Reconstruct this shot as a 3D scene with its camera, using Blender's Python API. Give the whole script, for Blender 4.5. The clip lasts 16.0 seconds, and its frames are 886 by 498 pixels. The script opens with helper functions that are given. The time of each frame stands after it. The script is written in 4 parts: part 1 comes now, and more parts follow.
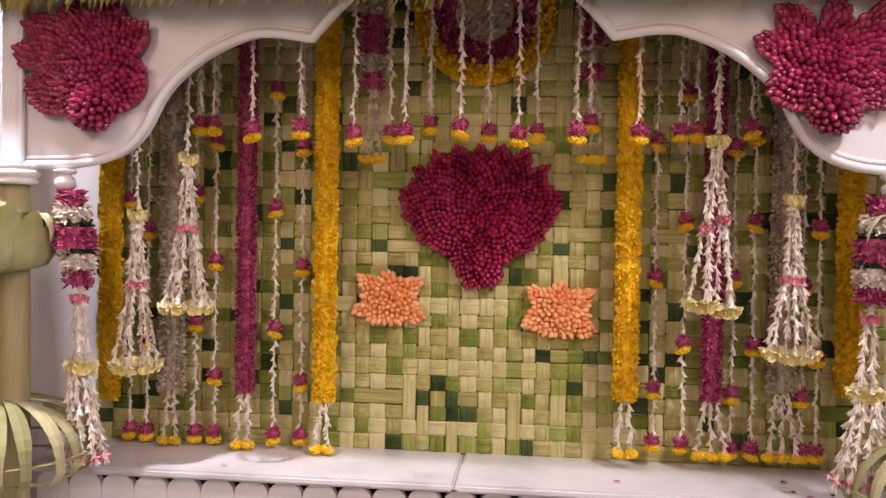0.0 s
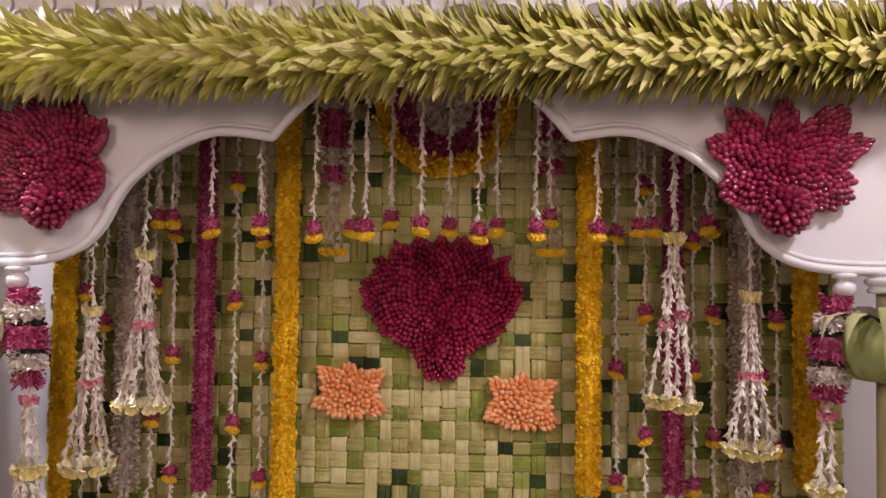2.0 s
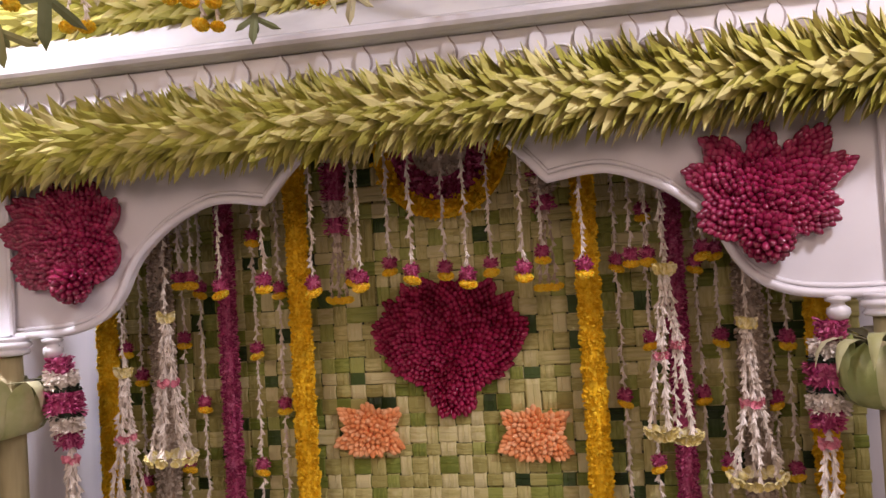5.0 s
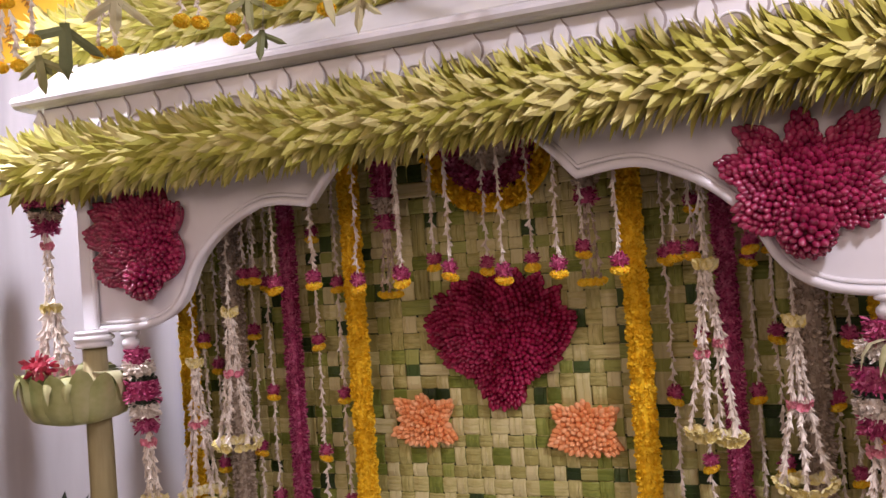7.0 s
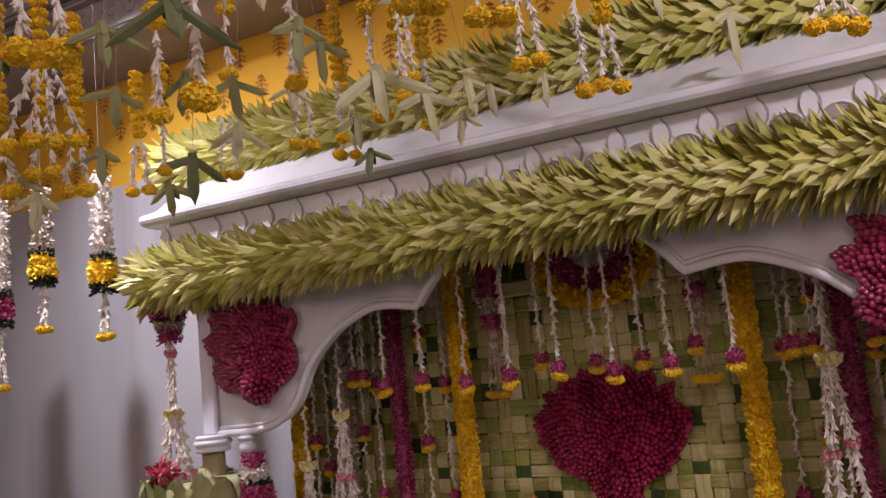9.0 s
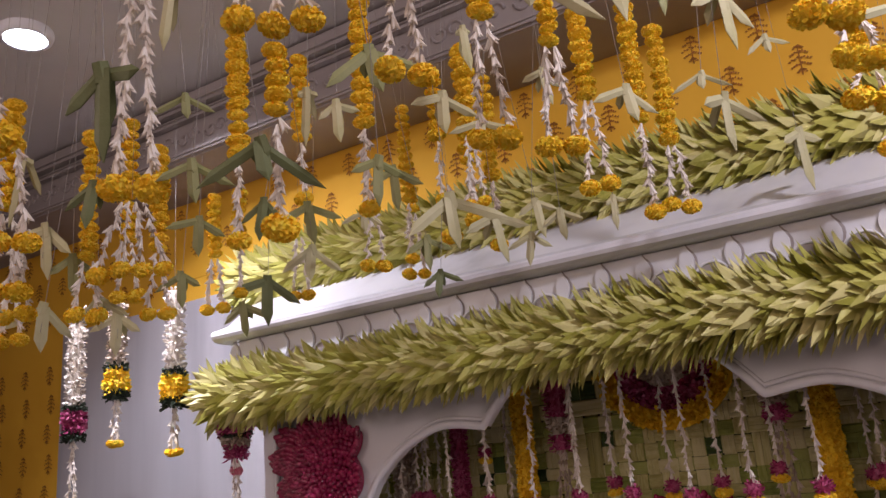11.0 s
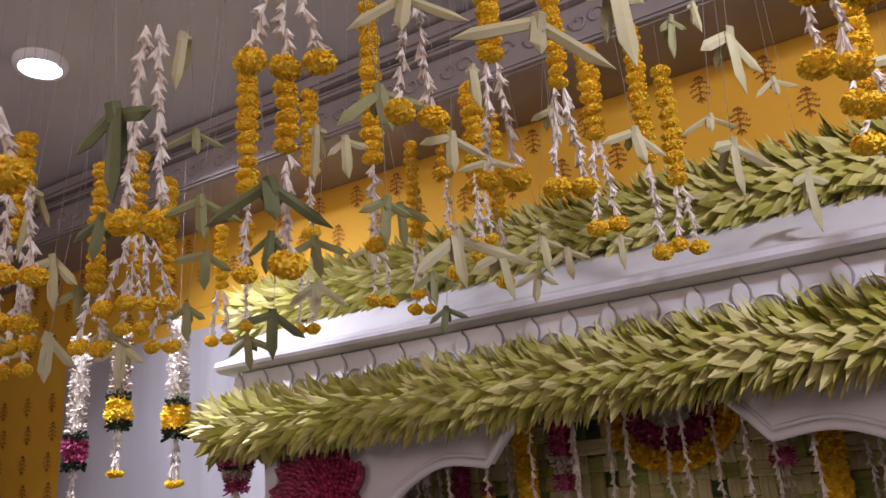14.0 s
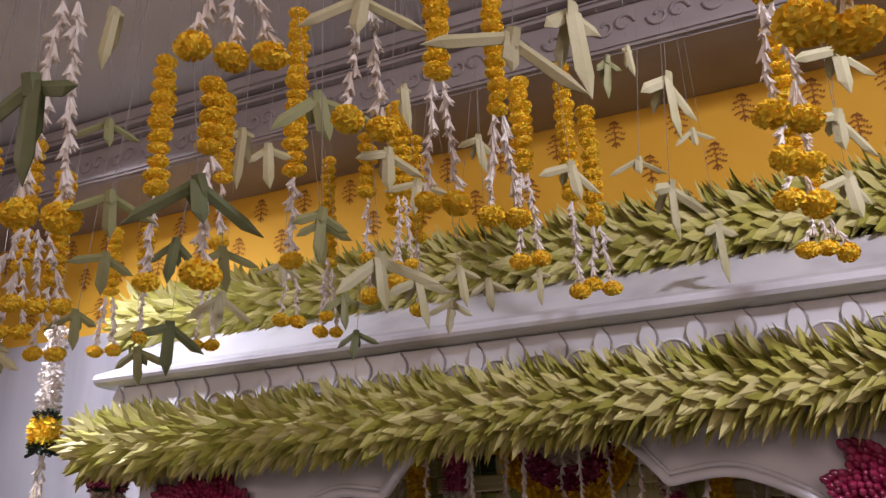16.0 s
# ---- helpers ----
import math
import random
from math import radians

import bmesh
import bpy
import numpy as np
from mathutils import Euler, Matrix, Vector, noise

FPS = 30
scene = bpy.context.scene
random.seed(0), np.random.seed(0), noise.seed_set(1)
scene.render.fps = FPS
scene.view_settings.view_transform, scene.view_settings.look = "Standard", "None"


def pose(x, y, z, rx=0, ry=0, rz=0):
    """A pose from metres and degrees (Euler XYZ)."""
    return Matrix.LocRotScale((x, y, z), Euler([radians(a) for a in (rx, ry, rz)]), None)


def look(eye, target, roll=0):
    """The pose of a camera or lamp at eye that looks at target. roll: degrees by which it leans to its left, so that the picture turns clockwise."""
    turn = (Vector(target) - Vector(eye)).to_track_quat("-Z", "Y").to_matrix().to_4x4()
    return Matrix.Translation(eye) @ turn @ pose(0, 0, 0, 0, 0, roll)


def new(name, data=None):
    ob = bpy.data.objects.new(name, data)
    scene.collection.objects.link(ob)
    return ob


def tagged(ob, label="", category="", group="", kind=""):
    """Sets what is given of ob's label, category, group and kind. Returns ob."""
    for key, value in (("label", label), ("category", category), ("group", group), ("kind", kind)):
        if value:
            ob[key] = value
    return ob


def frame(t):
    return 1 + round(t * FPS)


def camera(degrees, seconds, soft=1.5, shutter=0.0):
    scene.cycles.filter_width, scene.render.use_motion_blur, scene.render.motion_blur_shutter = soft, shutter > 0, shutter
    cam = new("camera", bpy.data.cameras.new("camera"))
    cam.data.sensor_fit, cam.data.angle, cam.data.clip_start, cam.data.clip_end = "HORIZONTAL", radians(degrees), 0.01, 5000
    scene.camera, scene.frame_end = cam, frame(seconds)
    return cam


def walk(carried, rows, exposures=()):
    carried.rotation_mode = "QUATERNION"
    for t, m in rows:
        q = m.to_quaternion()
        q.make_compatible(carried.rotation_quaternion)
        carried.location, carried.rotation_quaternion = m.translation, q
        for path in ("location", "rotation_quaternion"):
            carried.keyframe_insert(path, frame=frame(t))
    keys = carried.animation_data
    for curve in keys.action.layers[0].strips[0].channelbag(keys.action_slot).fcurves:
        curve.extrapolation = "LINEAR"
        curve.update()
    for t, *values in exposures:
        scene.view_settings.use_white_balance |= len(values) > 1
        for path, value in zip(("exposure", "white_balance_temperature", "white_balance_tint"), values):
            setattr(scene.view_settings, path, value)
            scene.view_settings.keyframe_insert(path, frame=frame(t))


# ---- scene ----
cam = camera(57.2, 16.0)
PATH = [
    (0, (0.195, 0.093, 1.128), (-0.017, 2.082, 1.093), 1.0),
    (0.5, (0.195, 0.094, 1.143), (0.0, 2.084, 1.109), 0.9),
    (1, (0.188, 0.091, 1.18), (0.005, 2.082, 1.169), 1.0),
    (1.5, (0.197, 0.09, 1.202), (0.018, 2.082, 1.233), 0.9),
    (2, (0.202, 0.095, 1.231), (0.075, 2.089, 1.325), 0.7),
    (2.5, (0.208, 0.083, 1.262), (0.122, 2.079, 1.351), 0.1),
    (3, (0.228, 0.066, 1.285), (0.18, 2.063, 1.372), -0.9),
    (3.5, (0.241, 0.055, 1.299), (0.203, 2.053, 1.383), -2.5),
    (4, (0.333, 0.061, 1.306), (0.211, 2.055, 1.394), -3.7),
    (4.2, (0.36, 0.06, 1.318), (0.172, 2.05, 1.402), -3.7),
    (6.3, (0.688, 0.125, 1.385), (0.17, 2.056, 1.436), -3.8),
    (6.5, (0.711, 0.131, 1.39), (0.167, 2.055, 1.422), -4.0),
    (7, (0.723, 0.125, 1.393), (0.007, 1.992, 1.427), -4.1),
    (7.5, (0.717, 0.116, 1.402), (-0.113, 1.935, 1.448), -4.6),
    (8, (0.714, 0.108, 1.412), (-0.172, 1.898, 1.505), -5.4),
    (8.5, (0.717, 0.106, 1.423), (-0.185, 1.883, 1.591), -5.6),
    (9, (0.72, 0.1, 1.428), (-0.193, 1.86, 1.694), -5.6),
    (9.5, (0.717, 0.092, 1.441), (-0.181, 1.843, 1.799), -5.6),
    (10, (0.716, 0.09, 1.454), (-0.207, 1.805, 1.911), -5.5),
    (10.2, (0.716, 0.09, 1.453), (-0.218, 1.79, 1.942), -5.4),
    (12.3, (0.699, 0.086, 1.459), (-0.356, 1.693, 2.01), -4.0),
    (12.5, (0.7, 0.086, 1.457), (-0.354, 1.693, 2.011), -4.0),
    (13, (0.705, 0.088, 1.461), (-0.349, 1.695, 2.012), -3.9),
    (13.5, (0.708, 0.086, 1.464), (-0.325, 1.704, 2.025), -3.8),
    (14, (0.711, 0.088, 1.467), (-0.28, 1.714, 2.076), -3.8),
    (14.5, (0.708, 0.089, 1.469), (-0.24, 1.732, 2.102), -3.8),
    (15, (0.693, 0.089, 1.474), (-0.166, 1.77, 2.134), -2.8),
    (15.5, (0.674, 0.099, 1.479), (-0.125, 1.808, 2.141), -1.9),
    (16, (0.648, 0.107, 1.479), (-0.099, 1.841, 2.14), -1.9),
]
walk(cam, [(t, look(eye, target, roll)) for t, eye, target, roll in PATH],
     [(0, 0.56, 6800, 12), (1, 0.54, 6850, 14), (2, 0.20, 6650, 13), (3, 0.15, 6600, 13), (4, 0.15, 6600, 14), (6.5, 0.05, 6600, 15), (7, 0.12, 6500, 15),
      (8, -0.10, 6400, 15), (9, -0.66, 6450, 16), (10, -0.60, 6400, 15), (12.5, -0.44, 6000, 13), (16, -0.60, 6050, 13)])

# world, lamps
world = bpy.data.worlds.new("world")
scene.world = world
world.use_nodes = True
world.node_tree.nodes["Background"].inputs[0].default_value = (0.9, 0.85, 0.8, 1)
world.node_tree.nodes["Background"].inputs[1].default_value = 0.028


def lamp(name, size, power, colour, m):
    data = bpy.data.lights.new(name, "AREA")
    data.shape, data.size, data.energy, data.color = "DISK", size, power, colour
    ob = new(name, data)
    ob.matrix_world = m
    return ob


lamp("room_light_east", 0.9, 16.5, (1.0, 0.745, 0.65), look((1.9, -0.8, 2.52), (0.2, 1.9, 1.2)))
lamp("room_light_west", 0.9, 16, (1.0, 0.745, 0.65), look((-1.5, -0.45, 2.55), (0.0, 1.9, 1.2)))
# unseen fill added behind the viewer to light the panel and niche frontally
lamp("fill_light_south", 1.0, 12, (1.0, 0.745, 0.65), look((0.2, -1.7, 2.3), (0.1, 2.0, 0.9)))
lamp("ceiling_spot_light_west", 0.1, 22, (0.92, 0.88, 1.0), look((-1.45, 1.33, 2.815), (-1.25, 1.75, 1.75))).data.spread = 1.95
# added lamp without a fixture, brightens the garland and cornice from the right
lamp("added_light_east", 0.25, 20, (0.95, 0.87, 0.96), look((1.6, 0.75, 2.815), (0.5, 1.65, 1.7))).data.spread = 2.2


# materials
def mat(name, colours, rough=0.6, scale=30, bump=0.2, rand="", spec=0.4, fine=300, stretch=(1, 1, 1), metal=0.0, sub=0.0):
    m = bpy.data.materials.new(name)
    m.use_nodes = True
    nt = m.node_tree
    nd, lk = nt.nodes, nt.links
    bs = nd["Principled BSDF"]
    tc = nd.new("ShaderNodeTexCoord")
    mp = nd.new("ShaderNodeMapping")
    mp.inputs["Scale"].default_value = stretch
    lk.new(tc.outputs["Object"], mp.inputs[0])
    n1 = nd.new("ShaderNodeTexNoise")
    n1.inputs["Scale"].default_value, n1.inputs["Detail"].default_value = scale, 4
    lk.new(mp.outputs[0], n1.inputs[0])
    n2 = nd.new("ShaderNodeTexNoise")
    n2.inputs["Scale"].default_value, n2.inputs["Detail"].default_value = fine, 3
    lk.new(mp.outputs[0], n2.inputs[0])
    fac = n1.outputs[0]
    if rand:
        mix = nd.new("ShaderNodeMath")
        mix.operation = "ADD"
        src = nd.new("ShaderNodeObjectInfo").outputs["Random"] if rand == "object" else nd.new("ShaderNodeNewGeometry").outputs["Random Per Island"]
        sub1 = nd.new("ShaderNodeMath")
        sub1.operation = "MULTIPLY_ADD"
        sub1.inputs[1].default_value, sub1.inputs[2].default_value = 0.7, -0.35
        lk.new(src, sub1.inputs[0])
        lk.new(n1.outputs[0], mix.inputs[0])
        lk.new(sub1.outputs[0], mix.inputs[1])
        fac = mix.outputs[0]
    ramp = nd.new("ShaderNodeValToRGB")
    els = ramp.color_ramp.elements
    while len(els) < len(colours):
        els.new(0.5)
    for i, c in enumerate(colours):
        els[i].position = 0.22 + 0.56 * i / max(1, len(colours) - 1)
        els[i].color = (*c, 1)
    lk.new(fac, ramp.inputs[0])
    lk.new(ramp.outputs[0], bs.inputs["Base Color"])
    bs.inputs["Roughness"].default_value, bs.inputs["Metallic"].default_value = rough, metal
    bs.inputs["Specular IOR Level"].default_value = spec
    if sub:
        bs.inputs["Subsurface Weight"].default_value = sub
        bs.inputs["Subsurface Radius"].default_value = (0.01, 0.006, 0.003)
    bp = nd.new("ShaderNodeBump")
    bp.inputs["Strength"].default_value, bp.inputs["Distance"].default_value = bump, 0.002
    lk.new(n2.outputs[0], bp.inputs["Height"])
    lk.new(bp.outputs[0], bs.inputs["Normal"])
    return m


WHITE = mat("white_paint", [(0.65, 0.65, 0.68), (0.72, 0.725, 0.76), (0.77, 0.775, 0.80)], 0.38, 4, 0.05, fine=60)
MARBLE = mat("white_marble", [(0.46, 0.455, 0.47), (0.67, 0.67, 0.69), (0.73, 0.73, 0.75)], 0.22, 5, 0.02, fine=40)
# glossy wall; upright grey blotches in its colour imitate blurred reflections
WALLP = mat("wall_gloss_painted_reflections", [(0.38, 0.365, 0.38), (0.52, 0.505, 0.52), (0.58, 0.565, 0.58)], 0.16, 3.2, 0.10, stretch=(2, 1, 0.3), fine=7)
CEIL = mat("ceiling_paint", [(0.50, 0.47, 0.46), (0.58, 0.55, 0.54)], 0.7, 3, 0.05)
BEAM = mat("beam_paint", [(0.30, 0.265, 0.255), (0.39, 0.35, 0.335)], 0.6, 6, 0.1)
FLOOR = mat("floor_stone", [(0.42, 0.38, 0.35), (0.52, 0.48, 0.45)], 0.3, 5, 0.02)
YELLOW = mat("yellow_cloth", [(0.80, 0.43, 0.03), (0.88, 0.51, 0.045)], 0.75, 3, 0.25, fine=600)
PRINT = mat("brown_print", [(0.30, 0.12, 0.02), (0.42, 0.18, 0.03)], 0.8, 60)
# near-black colour that stands in for shade in openings and gaps
SHADE = mat("painted_shade", [(0.02, 0.018, 0.02), (0.035, 0.03, 0.03)], 0.8, 10)
SHAFT = mat("leaf_sheath", [(0.30, 0.26, 0.13), (0.42, 0.37, 0.20)], 0.5, 12, 0.3, stretch=(6, 6, 0.6))
MARI = mat("marigold_petal", [(0.93, 0.58, 0.03), (0.955, 0.67, 0.05), (0.97, 0.74, 0.09)], 0.85, 60, 0.2, "island", 0.08, sub=0.35)
MARIW = mat("marigold_gold", [(0.84, 0.51, 0.018), (0.90, 0.60, 0.03), (0.93, 0.67, 0.055)], 0.85, 40, 0.2, "island", 0.08)
PINK = mat("pink_petal", [(0.25, 0.02, 0.085), (0.42, 0.06, 0.165), (0.56, 0.16, 0.28)], 0.6, 60, 0.2, "island", 0.2)
ROSE = mat("rose_petal", [(0.62, 0.18, 0.26), (0.78, 0.36, 0.42)], 0.6, 60, 0.2, "island", 0.2)
RED = mat("red_petal", [(0.34, 0.02, 0.045), (0.50, 0.05, 0.09), (0.62, 0.14, 0.18)], 0.6, 60, 0.2, "island", 0.2)
JAS = mat("jasmine_petal", [(0.62, 0.55, 0.47), (0.80, 0.74, 0.66), (0.86, 0.82, 0.75)], 0.6, 50, 0.1, "island", 0.25)
GREYJ = mat("faded_jasmine", [(0.36, 0.29, 0.22), (0.52, 0.44, 0.35), (0.64, 0.56, 0.46)], 0.7, 50, 0.2, "island", 0.2)
CREAM = mat("cream_blossom", [(0.72, 0.62, 0.22), (0.84, 0.77, 0.40), (0.88, 0.84, 0.56)], 0.6, 50, 0.1, "island", 0.2)
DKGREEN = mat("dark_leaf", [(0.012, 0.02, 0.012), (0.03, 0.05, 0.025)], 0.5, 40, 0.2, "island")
POD = mat("crimson_bud", [(0.17, 0.005, 0.036), (0.25, 0.011, 0.058), (0.34, 0.025, 0.09)], 0.2, 20, 0.1, "object", 0.75)
PODJ = mat("crimson_bud_rest", [(0.17, 0.005, 0.036), (0.25, 0.011, 0.058), (0.34, 0.025, 0.09)], 0.2, 20, 0.1, "island", 0.75)
PODD = mat("wine_bud", [(0.17, 0.003, 0.026), (0.25, 0.008, 0.046), (0.34, 0.02, 0.08)], 0.24, 20, 0.1, "object", 0.4)
PODDJ = mat("wine_bud_rest", [(0.17, 0.003, 0.026), (0.25, 0.008, 0.046), (0.34, 0.02, 0.08)], 0.24, 20, 0.1, "island", 0.4)
ORANGE = mat("orange_bud", [(0.74, 0.27, 0.09), (0.84, 0.38, 0.16), (0.88, 0.47, 0.24)], 0.55, 20, 0.1, "object", 0.3)
LEAF = mat("palm_leaf", [(0.36, 0.35, 0.055), (0.52, 0.49, 0.125), (0.65, 0.60, 0.25)], 0.45, 9, 0.15, "object", 0.35, stretch=(1, 1, 1))
LEAFJ = mat("palm_leaf_rest", [(0.36, 0.35, 0.055), (0.52, 0.49, 0.125), (0.65, 0.60, 0.25)], 0.45, 9, 0.15, "island", 0.35)
STRAW = mat("pale_leaf_strip", [(0.34, 0.33, 0.15), (0.48, 0.455, 0.245), (0.60, 0.57, 0.37)], 0.65, 14, 0.2, "island", 0.25)
GREEN = mat("green_leaf_strip", [(0.09, 0.115, 0.045), (0.14, 0.165, 0.07), (0.20, 0.225, 0.11)], 0.6, 14, 0.2, "island", 0.25)
DOME = mat("dry_leaf_strip", [(0.25, 0.25, 0.11), (0.36, 0.35, 0.18), (0.46, 0.44, 0.26)], 0.6, 14, 0.2, "object", 0.25)
CUP = mat("folded_leaf_cup", [(0.22, 0.26, 0.08), (0.36, 0.385, 0.16), (0.50, 0.50, 0.27)], 0.4, 18, 0.2, "object", 0.4)
CUPF = mat("folded_leaf_flap", [(0.36, 0.37, 0.16), (0.48, 0.48, 0.26), (0.58, 0.56, 0.36)], 0.45, 18, 0.2, "object", 0.4)
OLIVE = mat("olive_leaf_strip", [(0.17, 0.19, 0.065), (0.26, 0.275, 0.11), (0.36, 0.36, 0.18)], 0.6, 14, 0.2, "island", 0.25)
THREAD = mat("thread", [(0.20, 0.19, 0.17), (0.32, 0.30, 0.27)], 0.6, 50)
WIRE = mat("dark_wire", [(0.05, 0.045, 0.04), (0.09, 0.08, 0.07)], 0.4, 50, metal=0.6)


def weave_mats(lie):
    """Straw, green and dark green palm strip, with fibres along the strip."""
    return [mat("straw_strip", [(0.33, 0.31, 0.095), (0.49, 0.455, 0.18), (0.60, 0.56, 0.29)], 0.5, 150, 0.6, "object", 0.3, fine=420, stretch=lie),
            mat("green_strip", [(0.14, 0.18, 0.025), (0.25, 0.29, 0.055), (0.34, 0.37, 0.10)], 0.5, 150, 0.6, "object", 0.3, fine=420, stretch=lie),
            mat("dark_green_strip", [(0.016, 0.035, 0.006), (0.035, 0.065, 0.012), (0.06, 0.10, 0.025)], 0.45, 150, 0.6, "object", 0.3, fine=420, stretch=lie)]


# mesh building
class Mesh:
    """Gathers pieces (vertices, faces) under transforms into one mesh."""

    def __init__(self):
        self.v, self.f, self.n = [], [], 0

    def add(self, tpl, m=None):
        v, f = tpl
        if m is not None:
            a = np.array(m)
            v = v @ a[:3, :3].T + a[:3, 3]
        self.v.append(v)
        self.f.extend([tuple(i + self.n for i in q) for q in f])
        self.n += len(v)
        return self

    def data(self, name, material, smooth=False):
        me = bpy.data.meshes.new(name)
        me.from_pydata(np.concatenate(self.v).tolist(), [], self.f)
        me.materials.append(material)
        if smooth:
            me.polygons.foreach_set("use_smooth", [True] * len(me.polygons))
        me.update()
        return me


def tpl(v, f):
    return np.array(v, float), f


def part(name, shape, material, parent=None, label="", smooth=False):
    me = shape.data(name, material, smooth) if isinstance(shape, Mesh) else shape
    ob = new(name, me)
    if parent is not None:
        ob.parent = parent
    if label:
        ob["label"] = label
    if name in ("pink_tip", "jasmine_tail", "skirt_strand", "jasmine_strand", "tail_strand"):
        ob["kind"] = "stuff"
    return ob


def thing(name, label, category, m=None, group="", kind=""):
    ob = new(name)
    ob.empty_display_size = 0.02
    if m is not None:
        ob.matrix_world = m
    return tagged(ob, label, category, group, kind)


def box(x0, x1, y0, y1, z0, z1, bevel=0.003):
    b = min(bevel, 0.45 * min(x1 - x0, y1 - y0, z1 - z0))
    bm = bmesh.new()
    bmesh.ops.create_cube(bm, size=1)
    for q in bm.verts:
        q.co = Vector(((x0 + x1) / 2 + q.co.x * (x1 - x0), (y0 + y1) / 2 + q.co.y * (y1 - y0), (z0 + z1) / 2 + q.co.z * (z1 - z0)))
    if b > 0:
        bmesh.ops.bevel(bm, geom=bm.edges[:], offset=b, segments=2, affect="EDGES")
    r = np.array([q.co[:] for q in bm.verts]), [tuple(w.index for w in p.verts) for p in bm.faces]
    bm.free()
    return r


def structure(name, shapes, material, label, category, smooth=False):
    ms = Mesh()
    for s in shapes:
        ms.add(s)
    return tagged(part(name, ms, material, None, "", smooth), label, category, kind="structure")


def lathe(profile, n=24, cap=True):
    """profile: (radius, z) from low to high, round the z axis."""
    v, f = [], []
    for r, z in profile:
        v += [(r * math.cos(2 * math.pi * i / n), r * math.sin(2 * math.pi * i / n), z) for i in range(n)]
    for k in range(len(profile) - 1):
        f += [(k * n + i, k * n + (i + 1) % n, (k + 1) * n + (i + 1) % n, (k + 1) * n + i) for i in range(n)]
    if cap:
        f.append(tuple(range(n))[::-1])
        f.append(tuple((len(profile) - 1) * n + i for i in range(n)))
    return tpl(v, f)


def tube(points, r, n=6):
    v, f = [], []
    for k, p in enumerate(points):
        p = Vector(p)
        d = (Vector(points[min(k + 1, len(points) - 1)]) - Vector(points[max(k - 1, 0)])).normalized()
        a = d.orthogonal().normalized() if abs(d.y) > 0.9 else d.cross(Vector((0, 1, 0))).normalized()
        b = d.cross(a)
        rr = r[k] if isinstance(r, (list, tuple)) else r
        v += [tuple(p + a * (rr * math.cos(2 * math.pi * i / n)) + b * (rr * math.sin(2 * math.pi * i / n))) for i in range(n)]
    for k in range(len(points) - 1):
        f += [(k * n + i, k * n + (i + 1) % n, (k + 1) * n + (i + 1) % n, (k + 1) * n + i) for i in range(n)]
    f += [tuple(range(n))[::-1], tuple((len(points) - 1) * n + i for i in range(n))]
    return tpl(v, f)


def smooth_line(pts, n=8):
    """Catmull-Rom through the points."""
    out = []
    p = [Vector(q) for q in pts]
    for i in range(len(p) - 1):
        a, b, c, d = p[max(i - 1, 0)], p[i], p[i + 1], p[min(i + 2, len(p) - 1)]
        for k in range(n):
            t = k / n
            out.append(0.5 * (2 * b + (c - a) * t + (2 * a - 5 * b + 4 * c - d) * t * t + (3 * b - a - 3 * c + d) * t ** 3))
    return out + [p[-1]]


def turn_to(d, up=(0, 0, 1), spin=0.0):
    """Rotation that takes +z to d."""
    return Vector(d).normalized().to_track_quat("Z", "Y").to_matrix().to_4x4() @ Matrix.Rotation(spin, 4, "Z")


rnd = random.Random(7)

# templates, unit size
_pt = [(0, 0, 0), (0.35, 0.08, 0.45), (-0.35, 0.08, 0.45), (0.3, 0.0, 0.85), (-0.3, 0.0, 0.85), (0, -0.12, 1.0), (0, 0.16, 0.5)]
PETAL = tpl(_pt, [(0, 1, 6), (0, 6, 2), (1, 3, 6), (6, 4, 2), (3, 5, 6), (5, 4, 6)])


def bell_tpl():
    """A jasmine floret hanging down: narrow neck at 0, five spread petals at -1."""
    v, f = [], []
    for k in range(5):
        a = 2 * math.pi * k / 5
        v.append((0.16 * math.cos(a), 0.16 * math.sin(a), 0.0))
    for k in range(10):
        a = 2 * math.pi * k / 10
        r, z = ((0.62, -1.0) if k % 2 == 0 else (0.30, -0.72))
        v.append((r * math.cos(a), r * math.sin(a), z))
    v.append((0, 0, -0.8))
    for k in range(5):
        f.append((k, (k + 1) % 5, 5 + (2 * k + 1) % 10))
        f.append((k, 5 + 2 * k + 1, 5 + 2 * k))
        f.append(((k + 1) % 5, 5 + (2 * k + 2) % 10, 5 + 2 * k + 1))
    for k in range(10):
        f.append((5 + k, 5 + (k + 1) % 10, 15))
    return tpl(v, f)


BELL = bell_tpl()


def blossom_tpl(n=6):
    """An open blossom that faces +z, radius 1."""
    ms = Mesh()
    for k in range(n):
        ms.add(PETAL, Matrix.Rotation(2 * math.pi * k / n, 4, "Z") @ Matrix.Rotation(radians(-62), 4, "X") @ Matrix.Diagonal((1.25, 1, 1, 1)))
    return np.concatenate(ms.v), ms.f


BLOSSOM = blossom_tpl()


